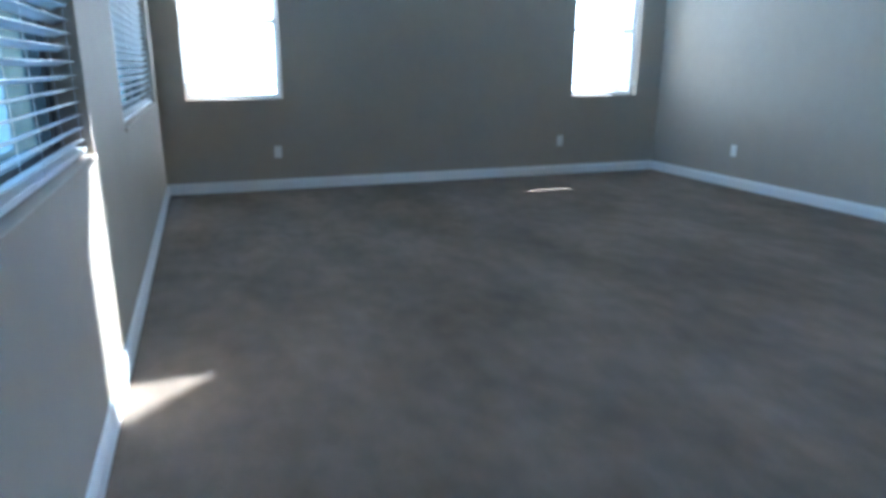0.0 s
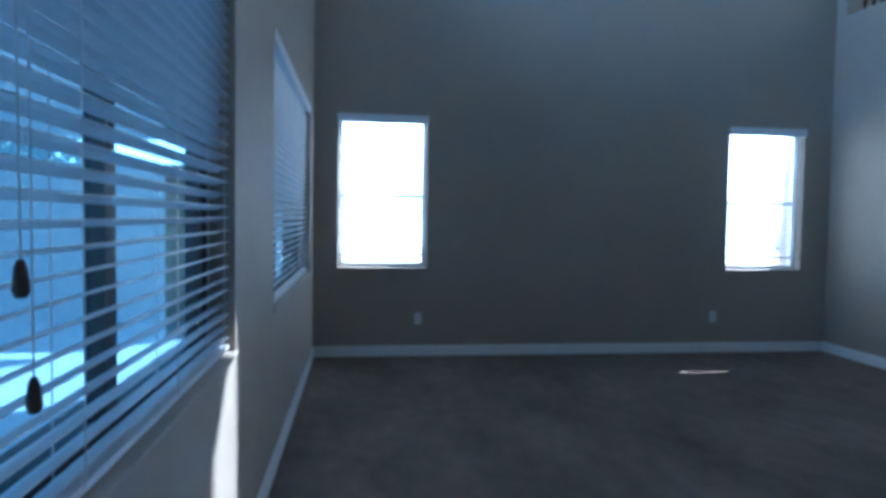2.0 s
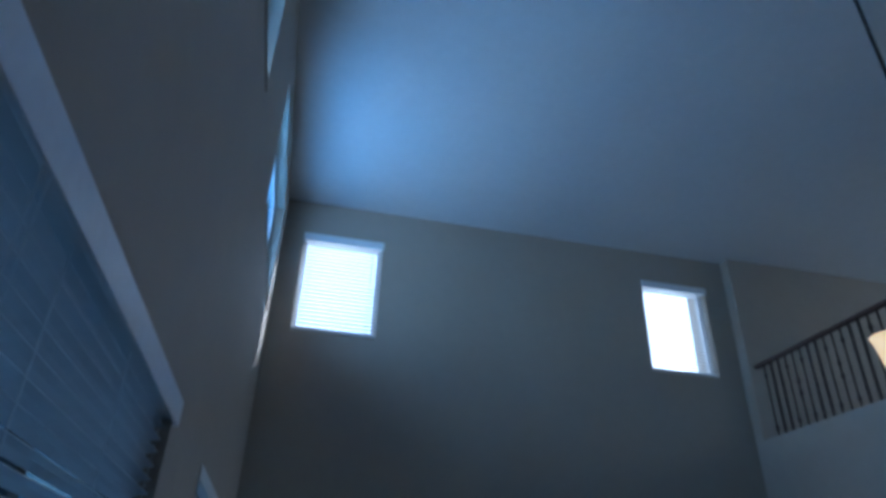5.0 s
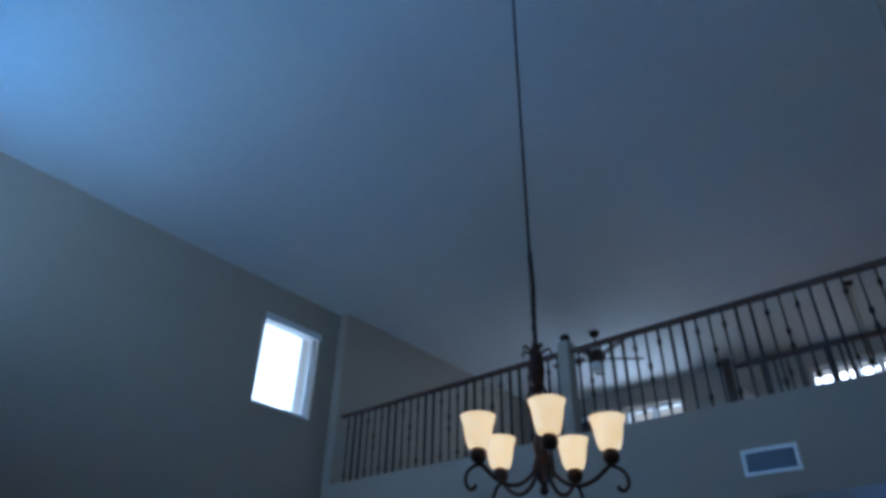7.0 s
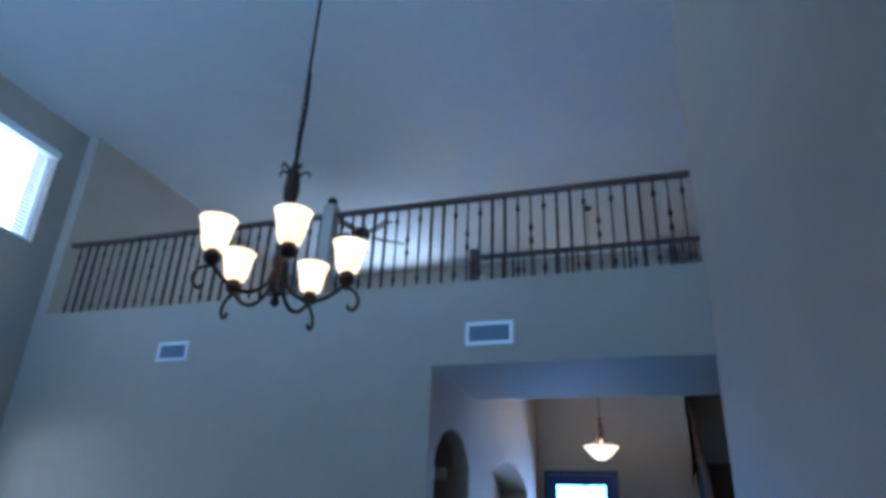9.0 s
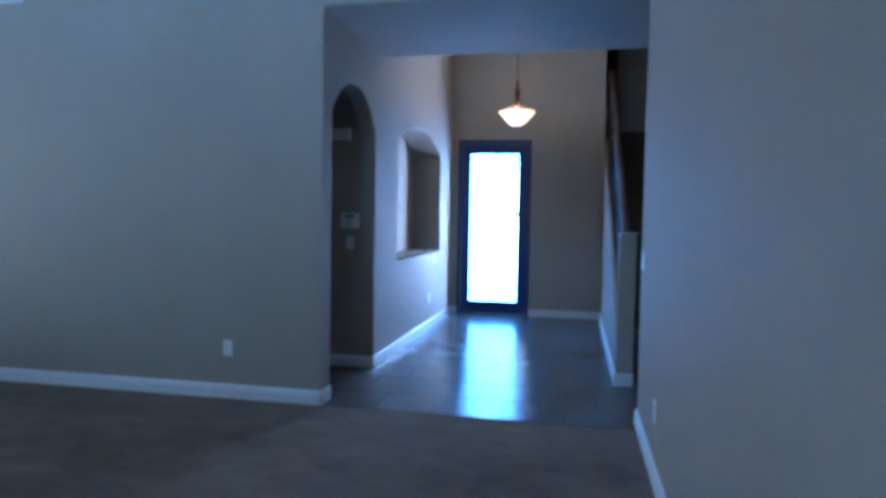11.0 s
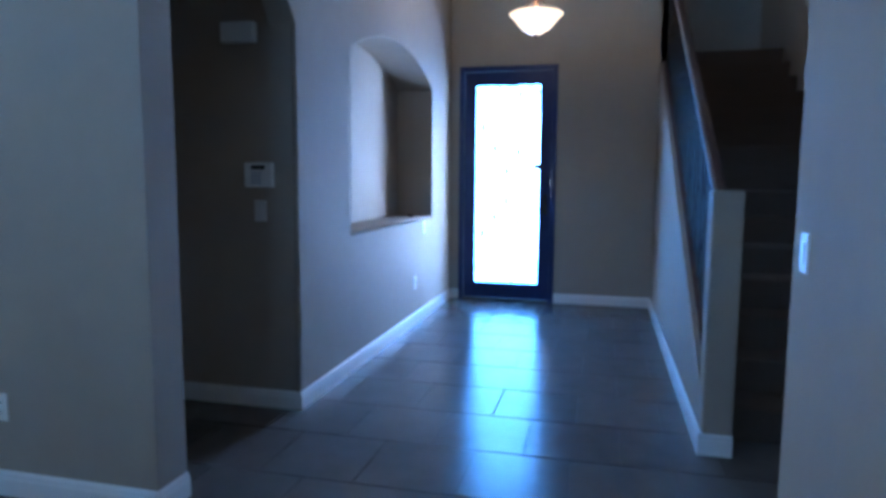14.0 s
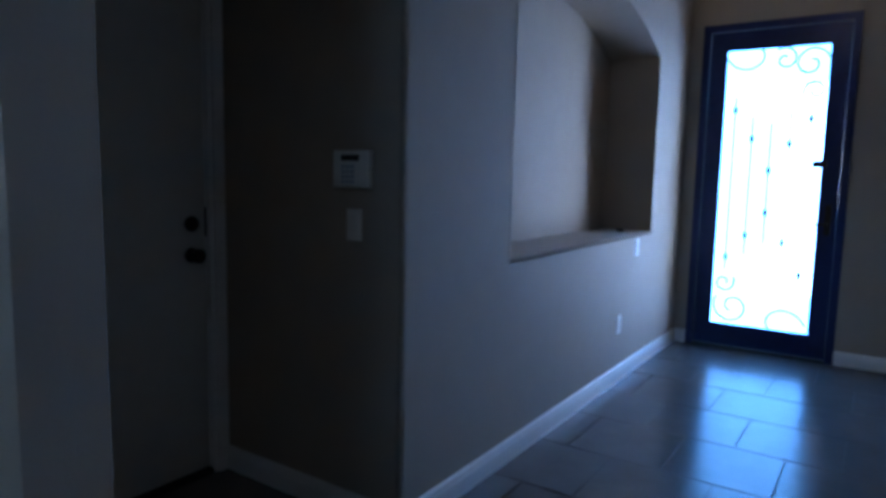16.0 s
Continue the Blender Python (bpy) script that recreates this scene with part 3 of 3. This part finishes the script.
vent(face(0, -1.92, 3.08, -90), 0.345, 0.185, "white framed air vent high on the wall")
vent(face(0, -5.063, 3.093, -90), 0.40, 0.195, "larger white framed air vent above the entry opening")
vent(face(-3.74, YS, 3.07, 180), 0.40, 0.20, "white framed air vent high on the plain wall")

kp = thing("alarm_keypad", "white alarm keypad with a dark display", "alarm keypad", face(AX1, -4.35, 1.33, -90))
part("body", boxes((-0.085, -0.032, -0.068, 0.085, 0, 0.068), bevel=0.008), PLATE, kp)
part("display", boxes((-0.042, -0.034, 0.030, 0.042, -0.031, 0.052)), DARKHOLE, kp, "dark display")
for i in range(3):
    for j in range(4):
        part("key", boxes((-0.040 + i * 0.022, -0.0345, -0.050 + j * 0.018, -0.026 + i * 0.022, -0.031, -0.038 + j * 0.018)), VENTDARK, kp)
# Unidentified dark object; its fob shape and ring are made up.
fob = thing("ledge_object", "small dark flat object lying on the niche ledge", "key fob", pose(3.93, -4.40, 0.95, 0, 0, 25))
part("body", boxes((-0.055, -0.022, 0, 0.055, 0.022, 0.018), bevel=0.006), RUBBER, fob)
part("ring", tube(bmesh.new(), [(0.065 + 0.014 * math.cos(a * 0.7854), 0.014 * math.sin(a * 0.7854), 0.004) for a in range(9)], 0.002, 6), IRON, fob)
ch = thing("door_chime", "white door chime box high in the passage", "door chime", face(AX1, -4.25, 2.10, -90))
part("cover", boxes((-0.10, -0.05, -0.055, 0.10, 0, 0.055), bevel=0.01), PLATE, ch)

# ---- loft railing ----
def baluster_mesh(height, knots, r=0.0075):
    bm = bmesh.new()
    box(bm, -r, -r, 0, r, r, height)
    for z in knots:
        lathe(bm, [(r, z - 0.040), (0.016, z - 0.022), (0.021, z - 0.008), (0.021, z + 0.008), (0.016, z + 0.022), (r, z + 0.040)], 8)
    box(bm, -0.013, -0.013, 0.0, 0.013, 0.013, 0.014)
    return mesh_of("baluster", bm, IRON)


def railing(label, at, length, height, newels=(), spacing=0.1165, shoe=True, first=4):
    r = thing("balcony_railing", label, "railing", at, group="loft railings")
    bm = boxes((0, -0.032, height - 0.045, length, 0.032, height), bevel=0.012)
    part("handrail", bm, DARKWOOD, r, "dark wooden handrail")
    if shoe:
        part("shoe_rail", boxes((0, -0.022, 0.0, length, 0.022, 0.016)), DARKWOOD, r)
    ends, middle = (0.12 * height, 0.80 * height), (0.42 * height, 0.57 * height)
    kinds = [baluster_mesh(height - 0.04, k, w) for k, w in (((), 0.012), ((), 0.012), (ends, 0.008), (middle, 0.008), (ends, 0.008))]
    i, u = first, spacing * 0.9 + 0.035
    while u < length - 0.04:
        if not any(abs(u - c) < 0.085 for c in newels):
            twin("baluster", kinds[i % 5], r, pose(u, 0, 0.0))
        i, u = i + 1, u + spacing
    return r


railing("dark iron loft railing with knuckled balusters and wooden handrail", pose(0.085, -0.145, KERB, 0, 0, -90), 6.62, 0.87, newels=(3.265,))
nw = thing("newel_post", "white painted newel post with a dark cap in the loft railing", "newel post", pose(0.085, -3.41, KERB))
part("post", boxes((-0.062, -0.062, 0, 0.062, 0.062, 0.955), bevel=0.006), PAINT, nw)
bm = bmesh.new()
lathe(bm, [(0.05, 0.955), (0.052, 0.966), (0.028, 0.972), (0.044, 0.985), (0.052, 1.005), (0.044, 1.028), (0.025, 1.042), (0.006, 1.046)], 14)
part("cap", bm, IRON, nw, "dark cap", smooth=True)
railing("dark iron railing over the foyer at the back of the loft", pose(1.40, YH - 0.03, LOFT + 0.01, 0, 0, -90), 3.30, 1.02)
nw2 = thing("newel_post", "dark newel post at the end of the foyer railing", "newel post", pose(1.40, YH + 0.04, LOFT))
part("post", boxes((-0.045, -0.045, 0, 0.045, 0.045, 1.10), bevel=0.006), DARKWOOD, nw2)

fan = thing("ceiling_fan", "dark ceiling fan with wooden blades over the loft", "ceiling fan", pose(2.60, -2.50, CEIL))
bm = bmesh.new()
lathe(bm, [(0.07, 0), (0.06, -0.06), (0.015, -0.07), (0.015, -0.28), (0.10, -0.30), (0.13, -0.36), (0.12, -0.43), (0.05, -0.46)], 18)
part("motor", bm, BRONZE, fan, smooth=True)
for k in range(5):
    a = radians(72 * k + 20)
    bm = bmesh.new()
    box(bm, 0.16, -0.065, -0.392, 0.66, 0.065, -0.384, bevel=0.003)
    part("blade", bm, DARKWOOD, fan, at=pose(0, 0, 0, 6, 0, 72 * k + 20))
bm = bmesh.new()
lathe(bm, [(0.05, -0.46), (0.11, -0.50), (0.10, -0.56), (0.03, -0.60)], 16)
part("light_bowl", bm, PLATE, fan, smooth=True)

# ---- chandelier ----
CX, CY = -2.835, -4.868
ch = thing("chandelier", "five-arm bronze chandelier with lit amber glass bell shades", "chandelier", pose(CX, CY, 0.01))
bm = bmesh.new()
lathe(bm, [(0.008, 2.36), (0.02, 2.375), (0.012, 2.40), (0.034, 2.43), (0.045, 2.47), (0.030, 2.52), (0.038, 2.56), (0.028, 2.60), (0.018, 2.66), (0.016, 2.80), (0.028, 2.84), (0.036, 2.90), (0.030, 2.97), (0.018, 3.02), (0.010, 3.06)], 16)
part("column", bm, BRONZE, ch, "turned bronze column", smooth=True)
R = 0.285
for k in range(5):
    rot = pose(0, 0, 0, 0, 0, 2 + 72 * k)
    bm = bmesh.new()
    pts = [(0.03, 0, 2.47), (0.07, 0, 2.415), (0.13, 0, 2.385), (0.20, 0, 2.40), (0.25, 0, 2.44), (R, 0, 2.475)]
    tube(bm, eased(pts), 0.0088, 8)
    tube(bm, eased([(R - 0.02, 0, 2.462), (R + 0.02, 0, 2.455), (R + 0.050, 0, 2.427), (R + 0.060, 0, 2.39), (R + 0.042, 0, 2.358), (R + 0.018, 0, 2.362), (R + 0.014, 0, 2.380)]), 0.0074, 8)
    arm = part("arm", bm, BRONZE, ch, at=rot, smooth=True)
    bm = bmesh.new()
    lathe(bm, [(0.012, 2.465), (0.030, 2.475), (0.036, 2.495), (0.030, 2.515), (0.026, 2.525)], 14, R, 0)
    part("socket_cup", bm, BRONZE, arm, smooth=True)
    bm = bmesh.new()
    prof = [(0.028, 2.525), (0.044, 2.531), (0.0525, 2.556), (0.0585, 2.59), (0.0645, 2.625), (0.073, 2.652), (0.0765, 2.660), (0.0735, 2.661), (0.0615, 2.625), (0.0555, 2.59), (0.0495, 2.556), (0.038, 2.535)]
    lathe(bm, prof, 22, R, 0, caps=False)
    part("shade", bm, SHADE, arm, "lit amber alabaster glass bell", smooth=True)
    bm = bmesh.new()
    tube(bm, [(0.018, 0, 2.67), (0.05, 0, 2.72), (0.045, 0, 2.79), (0.022, 0, 2.84)], 0.006, 6)
    part("scroll", bm, BRONZE, ch, at=pose(0, 0, 0, 0, 0, 38 + 72 * k), smooth=True)
    bm = bmesh.new()
    tube(bm, [(0.012, 0, 2.96), (0.035, 0, 3.00), (0.062, 0, 3.013), (0.074, 0, 2.995), (0.066, 0, 2.982)], [0.006, 0.007, 0.006, 0.005, 0.004], 6)
    part("leaf_scroll", bm, BRONZE, ch, at=pose(0, 0, 0, 0, 0, 20 + 72 * k), smooth=True)


def chain(bm, z0, z1, link=0.045, r=0.0035, wide=0.011):
    z, k = z0, 0
    while z < z1:
        pts = []
        for i in range(9):
            a = 2 * math.pi * i / 8
            u, w = wide * math.cos(a), link * 0.62 * math.sin(a)
            pts.append((u if k % 2 == 0 else 0, 0 if k % 2 == 0 else u, z + link / 2 + w))
        tube(bm, pts, r, 5)
        z, k = z + link * 0.86, k + 1


bm = bmesh.new()
chain(bm, 3.06, 3.56)
part("chain", bm, IRON, ch)
bm = bmesh.new()
tube(bm, [(0.006, 0, 3.04), (0.014, 0.004, 3.2), (0.010, -0.006, 3.35), (0.016, 0.002, 3.48), (0.006, 0, 3.56)], 0.010, 6)
part("cable_sleeve", bm, IRON, ch)
bm = bmesh.new()
tube(bm, [(0, 0, 3.55), (0.006, 0.004, 4.2), (-0.004, 0, 5.0), (0, 0, CEIL - 0.03)], 0.009, 6)
part("cable", bm, IRON, ch)
bm = bmesh.new()
lathe(bm, [(0.012, CEIL - 0.06), (0.05, CEIL - 0.045), (0.065, CEIL - 0.022), (0.065, CEIL - 0.01)], 18)
part("canopy", bm, BRONZE, ch, smooth=True)

# ---- entry pendant ----
pd = thing("pendant_light", "bronze pendant with a lit alabaster glass bowl in the foyer", "pendant light", pose(3.25, -5.64, 0))
bm = bmesh.new()
lathe(bm, [(0.008, 2.455), (0.05, 2.462), (0.11, 2.50), (0.155, 2.55), (0.19, 2.592), (0.212, 2.612), (0.208, 2.616), (0.185, 2.598), (0.15, 2.558), (0.10, 2.51), (0.04, 2.475)], 26, caps=False)
part("bowl", bm, BOWL, pd, "lit alabaster glass bowl", smooth=True)
bm = bmesh.new()
lathe(bm, [(0.003, 2.43), (0.012, 2.44), (0.016, 2.455), (0.010, 2.465)], 12)
part("finial", bm, BRONZE, pd, smooth=True)
for k in range(3):
    bm = bmesh.new()
    tube(bm, [(0.19, 0, 2.605), (0.10, 0, 2.66), (0.035, 0, 2.72), (0.022, 0, 2.80), (0.034, 0, 2.86), (0.012, 0, 2.90)], 0.006, 6)
    part("rod", bm, BRONZE, pd, at=pose(0, 0, 0, 0, 0, 120 * k + 15), smooth=True)
bm = bmesh.new()
lathe(bm, [(0.012, 2.66), (0.02, 2.70), (0.03, 2.80), (0.018, 2.90), (0.024, 2.95), (0.006, 2.99)], 14)
part("stem", bm, BRONZE, pd, smooth=True)
bm = bmesh.new()
chain(bm, 2.98, CEIL - 0.03, 0.06, 0.003, 0.012)
part("chain", bm, BRONZE, pd)
bm = bmesh.new()
lathe(bm, [(0.012, CEIL - 0.05), (0.05, CEIL - 0.035), (0.065, CEIL - 0.012), (0.065, CEIL)], 18)
part("canopy", bm, BRONZE, pd, smooth=True)

lamp = new("pendant_bulb", bpy.data.lights.new("pendant_bulb", 'POINT'))
lamp.data.energy, lamp.data.color, lamp.data.shadow_soft_size = 5.5, (1.0, 0.74, 0.48), 0.05
lamp.location = (3.25, -5.64, 2.64)

# ---- front door ----
dr = thing("door_1", "dark iron entry door with full glass and scrollwork", "entry door", face(XF, -5.19, 0, -90), kind="structure")
W, H = 1.044, 2.50
part("frame", boxes((-W / 2, -0.006, 0, -W / 2 + 0.055, 0.13, H), (W / 2 - 0.055, -0.006, 0, W / 2, 0.13, H), (-W / 2 + 0.055, -0.006, H - 0.055, W / 2 - 0.055, 0.13, H)), DOORIRON, dr)
part("threshold", boxes((-W / 2 + 0.055, -0.01, -0.004, W / 2 - 0.055, 0.14, 0.018), bevel=0.004), IRON, dr)
gx, g0, g1 = 0.355, 0.181, 2.312
bm = boxes((-W / 2 + 0.058, 0.02, 0.022, -gx, 0.075, H - 0.058), (gx, 0.02, 0.022, W / 2 - 0.058, 0.075, H - 0.058), (-gx, 0.02, 0.022, gx, 0.075, g0), (-gx, 0.02, g1, gx, 0.075, H - 0.058))
leaf = part("leaf", bm, DOORIRON, dr)
bm = boxes((-gx, 0.012, g0, -gx + 0.014, 0.03, g1), (gx - 0.014, 0.012, g0, gx, 0.03, g1), (-gx + 0.014, 0.012, g0, gx - 0.014, 0.03, g0 + 0.014), (-gx + 0.014, 0.012, g1 - 0.014, gx - 0.014, 0.03, g1))
part("glazing_bead", bm, DOORIRON, leaf)
pane = part("pane", boxes((-gx, 0.046, g0, gx, 0.050, g1)), GLASS, leaf)
pane.visible_shadow = False


def spiral(cx, cz, r, turns, start, hand=1, n=26):
    return [(cx + r * (1 - 0.78 * i / n) * math.cos(start + hand * turns * 6.283 * i / n), 0.066, cz + r * (1 - 0.78 * i / n) * math.sin(start + hand * turns * 6.283 * i / n)) for i in range(n + 1)]


for k, (cx, cz, r, t, st, hd) in enumerate(((-0.20, 0.33, 0.14, 1.3, 2.6, 1), (-0.27, 0.52, 0.08, 1.2, 0.6, -1), (0.12, 0.20, 0.20, 0.5, 0.2, 1), (0.22, 2.18, 0.13, 1.3, -0.4, 1), (0.26, 1.98, 0.08, 1.2, 3.6, -1), (-0.16, 2.30, 0.20, 0.5, 3.3, 1), (0.05, 2.22, 0.09, 1.2, 2.2, -1))):
    bm = bmesh.new()
    tube(bm, spiral(cx, cz, r, t, st, hd), 0.0065, 6)
    part("scroll", bm, IRON, leaf, smooth=True)
for u, z0, z1, knots in ((-0.27, 0.62, 1.95, (0.72, 1.86)), (-0.14, 0.75, 1.80, (0.90, 1.64)), (-0.01, 0.85, 1.75, (1.08, 1.40)), (0.12, 0.65, 1.85, (0.86, 1.60)), (0.25, 0.5, 1.9, (0.62, 1.78))):
    bm = bmesh.new()
    box(bm, u - 0.0035, 0.0625, z0, u + 0.0035, 0.0695, z1)
    for z in knots:
        lathe(bm, [(0.005, z - 0.030), (0.016, z - 0.012), (0.016, z + 0.012), (0.005, z + 0.030)], 8, u, 0.066)
    part("bar", bm, IRON, leaf)
bm = boxes((0.285, -0.03, 1.425, 0.375, 0.02, 1.475), bevel=0.008)
part("lock", bm, IRON, leaf, "dark lock housing")
bm = bmesh.new()
tube(bm, [(0.41, 0.02, 1.02), (0.41, -0.045, 1.02), (0.33, -0.05, 1.02)], 0.010, 8)
box(bm, 0.39, -0.004, 0.94, 0.43, 0.02, 1.16)
part("handle", bm, IRON, leaf)

# ---- passage door ----
gd = thing("door_2", "plain off-white passage door with dark knob and deadbolt, closed", "door", face(0.77, -3.60, 0, 0), kind="structure")
part("leaf", boxes((-0.375, 0.03, 0.022, 0.375, 0.075, 2.01), bevel=0.003), DOORWHITE, gd)
part("jamb", boxes((-0.40, 0.0, 0, -0.378, 0.15, 2.03), (0.378, 0.0, 0, 0.40, 0.15, 2.03), (-0.378, 0.0, 2.012, 0.378, 0.15, 2.03)), TRIM, gd)
part("casing", boxes((-0.46, -0.016, 0, -0.395, 0.0, 2.09), (0.395, -0.016, 0, 0.446, 0.0, 2.09), (-0.395, -0.016, 2.025, 0.395, 0.0, 2.09), bevel=0.003), TRIM, gd)
part("door_sweep", boxes((-0.375, 0.0, 0.0, 0.375, 0.08, 0.020)), RUBBER, gd, "dark threshold strip")
bm = bmesh.new()
lathe(bm, [(0.030, 0), (0.032, 0.008), (0.012, 0.014), (0.012, 0.035), (0.027, 0.045), (0.030, 0.06), (0.018, 0.072)], 16)
part("knob", bm, IRON, gd, "dark bronze knob", smooth=True, at=pose(0.305, 0.03, 0.965, 90))
bm = bmesh.new()
lathe(bm, [(0.030, 0), (0.032, 0.010), (0.026, 0.022)], 16)
part("deadbolt", bm, IRON, gd, "dark deadbolt", smooth=True, at=pose(0.305, 0.03, 1.095, 90))
part("latch_plate", boxes((0.372, 0.024, 1.04, 0.386, 0.034, 1.16)), IRON, gd)

ld = thing("door_3", "brown wooden loft room door, closed", "door", face(XF, -1.10, LOFT, -90), kind="structure")
leaf3 = part("leaf", boxes((-0.40, -0.012, 0.01, 0.40, 0.0, 2.03), bevel=0.003), DARKWOOD, ld)
for z0, z1 in ((0.20, 0.95), (1.10, 1.85)):
    part("panel", boxes((-0.28, -0.020, z0, 0.28, -0.012, z1), bevel=0.004), DARKWOOD, leaf3)
part("casing", boxes((-0.47, -0.018, 0, -0.402, 0.0, 2.10), (0.402, -0.018, 0, 0.47, 0.0, 2.10), (-0.402, -0.018, 2.032, 0.402, 0.0, 2.10)), TRIM, ld)

# ---- stairs ----
st = thing("staircase", "brown carpeted stairs climbing beside a low wall", "stairs")
RISE, RUN, SX = 0.178, 0.287, 1.40
for i in range(15):
    z = RISE * (i + 1)
    xa = SX + RUN * i
    bm = bmesh.new()
    box(bm, xa - 0.02, -7.945, max(0.0, z - 0.34), xa + RUN, -6.835 if xa + RUN < XF else -6.855, z, bevel=0.014)
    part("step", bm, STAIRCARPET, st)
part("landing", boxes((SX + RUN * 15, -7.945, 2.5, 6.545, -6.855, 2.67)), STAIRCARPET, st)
sr = thing("stair_railing", "dark wooden stair handrail with iron balusters", "railing")
bm = bmesh.new()
za = lambda x: 0.25 + SL * (x - 1.30)
v = []
for x in (1.28, XF - 0.002):
    for dy, dz in ((-0.032, 0.79), (0.032, 0.79), (0.032, 0.835), (0.018, 0.85), (-0.018, 0.85), (-0.032, 0.835)):
        v.append(bm.verts.new((x, -6.77 + dy, za(x) + dz + 0.12)))
for i in range(6):
    bm.faces.new((v[i], v[(i + 1) % 6], v[6 + (i + 1) % 6], v[6 + i]))
bm.faces.new(v[:6])
bm.faces.new(v[6:])
part("handrail", bm, DARKWOOD, sr, "dark stained wooden handrail")
bm = bmesh.new()
v = []
for x in (1.305, XF - 0.002):
    for dy, dz in ((-0.03, 0.002), (0.03, 0.002), (0.03, 0.025), (-0.03, 0.025)):
        v.append(bm.verts.new((x, -6.77 + dy, za(x) + dz)))
for i in range(4):
    bm.faces.new((v[i], v[(i + 1) % 4], v[4 + (i + 1) % 4], v[4 + i]))
bm.faces.new(v[:4])
bm.faces.new(v[4:])
part("shoe_rail", bm, DARKWOOD, sr)
kinds = [baluster_mesh(0.92, k, w) for k, w in (((), 0.0105), ((0.5,), 0.0075), ((0.3, 0.62), 0.0075))]
x, i = 1.38, 0
while x < XF - 0.05:
    twin("baluster", kinds[i % 3], sr, pose(x, -6.77, za(x) + 0.0))
    x, i = x + 0.112, i + 1

# ---- entry tiles ----
floor_ob = bpy.data.objects["entry_floor"]
PITCH, DEEP, GAP = 0.455, 0.475, 0.007
TILES = {}


def tile(x0, x1, y0, y1):
    w, d = round(x1 - x0, 3), round(y1 - y0, 3)
    if w < 0.02 or d < 0.02:
        return
    if (w, d) not in TILES:
        TILES[(w, d)] = mesh_of("tile", boxes((-w / 2, -d / 2, -0.006, w / 2, d / 2, 0.001), bevel=0.0012), TILE)
    twin("tile", TILES[(w, d)], floor_ob, pose((x0 + x1) / 2, (y0 + y1) / 2, 0, 0, 0, 0))


row = 0
x = 0.455 - DEEP
while x < XF:
    xa, xb = max(x + GAP / 2, 0.004), min(x + DEEP - GAP / 2, XF - 0.002)
    y = -5.87 - 5 * PITCH + (PITCH / 2 if row % 2 else 0.0)
    while y < -3.6:
        ya, yb = y + GAP / 2, y + PITCH - GAP / 2
        lo = -7.94 if xa < 1.1 else -6.70
        hi = -3.605 if (xa < AX1 and xb > 0.172) else YH
        ya2, yb2 = max(ya, lo), min(yb, hi)
        if yb2 - ya2 > 0.02 and xb - xa > 0.02:
            if yb2 > YH + 0.01:
                tile(xa, xb, ya2, min(yb2, YH)) if ya2 < YH - 0.02 else None
                tile(max(xa, 0.172), min(xb, AX1), max(ya2, YH + 0.001), yb2)
            else:
                tile(xa, xb, ya2, yb2)
        y += PITCH
    x += DEEP
    row += 1
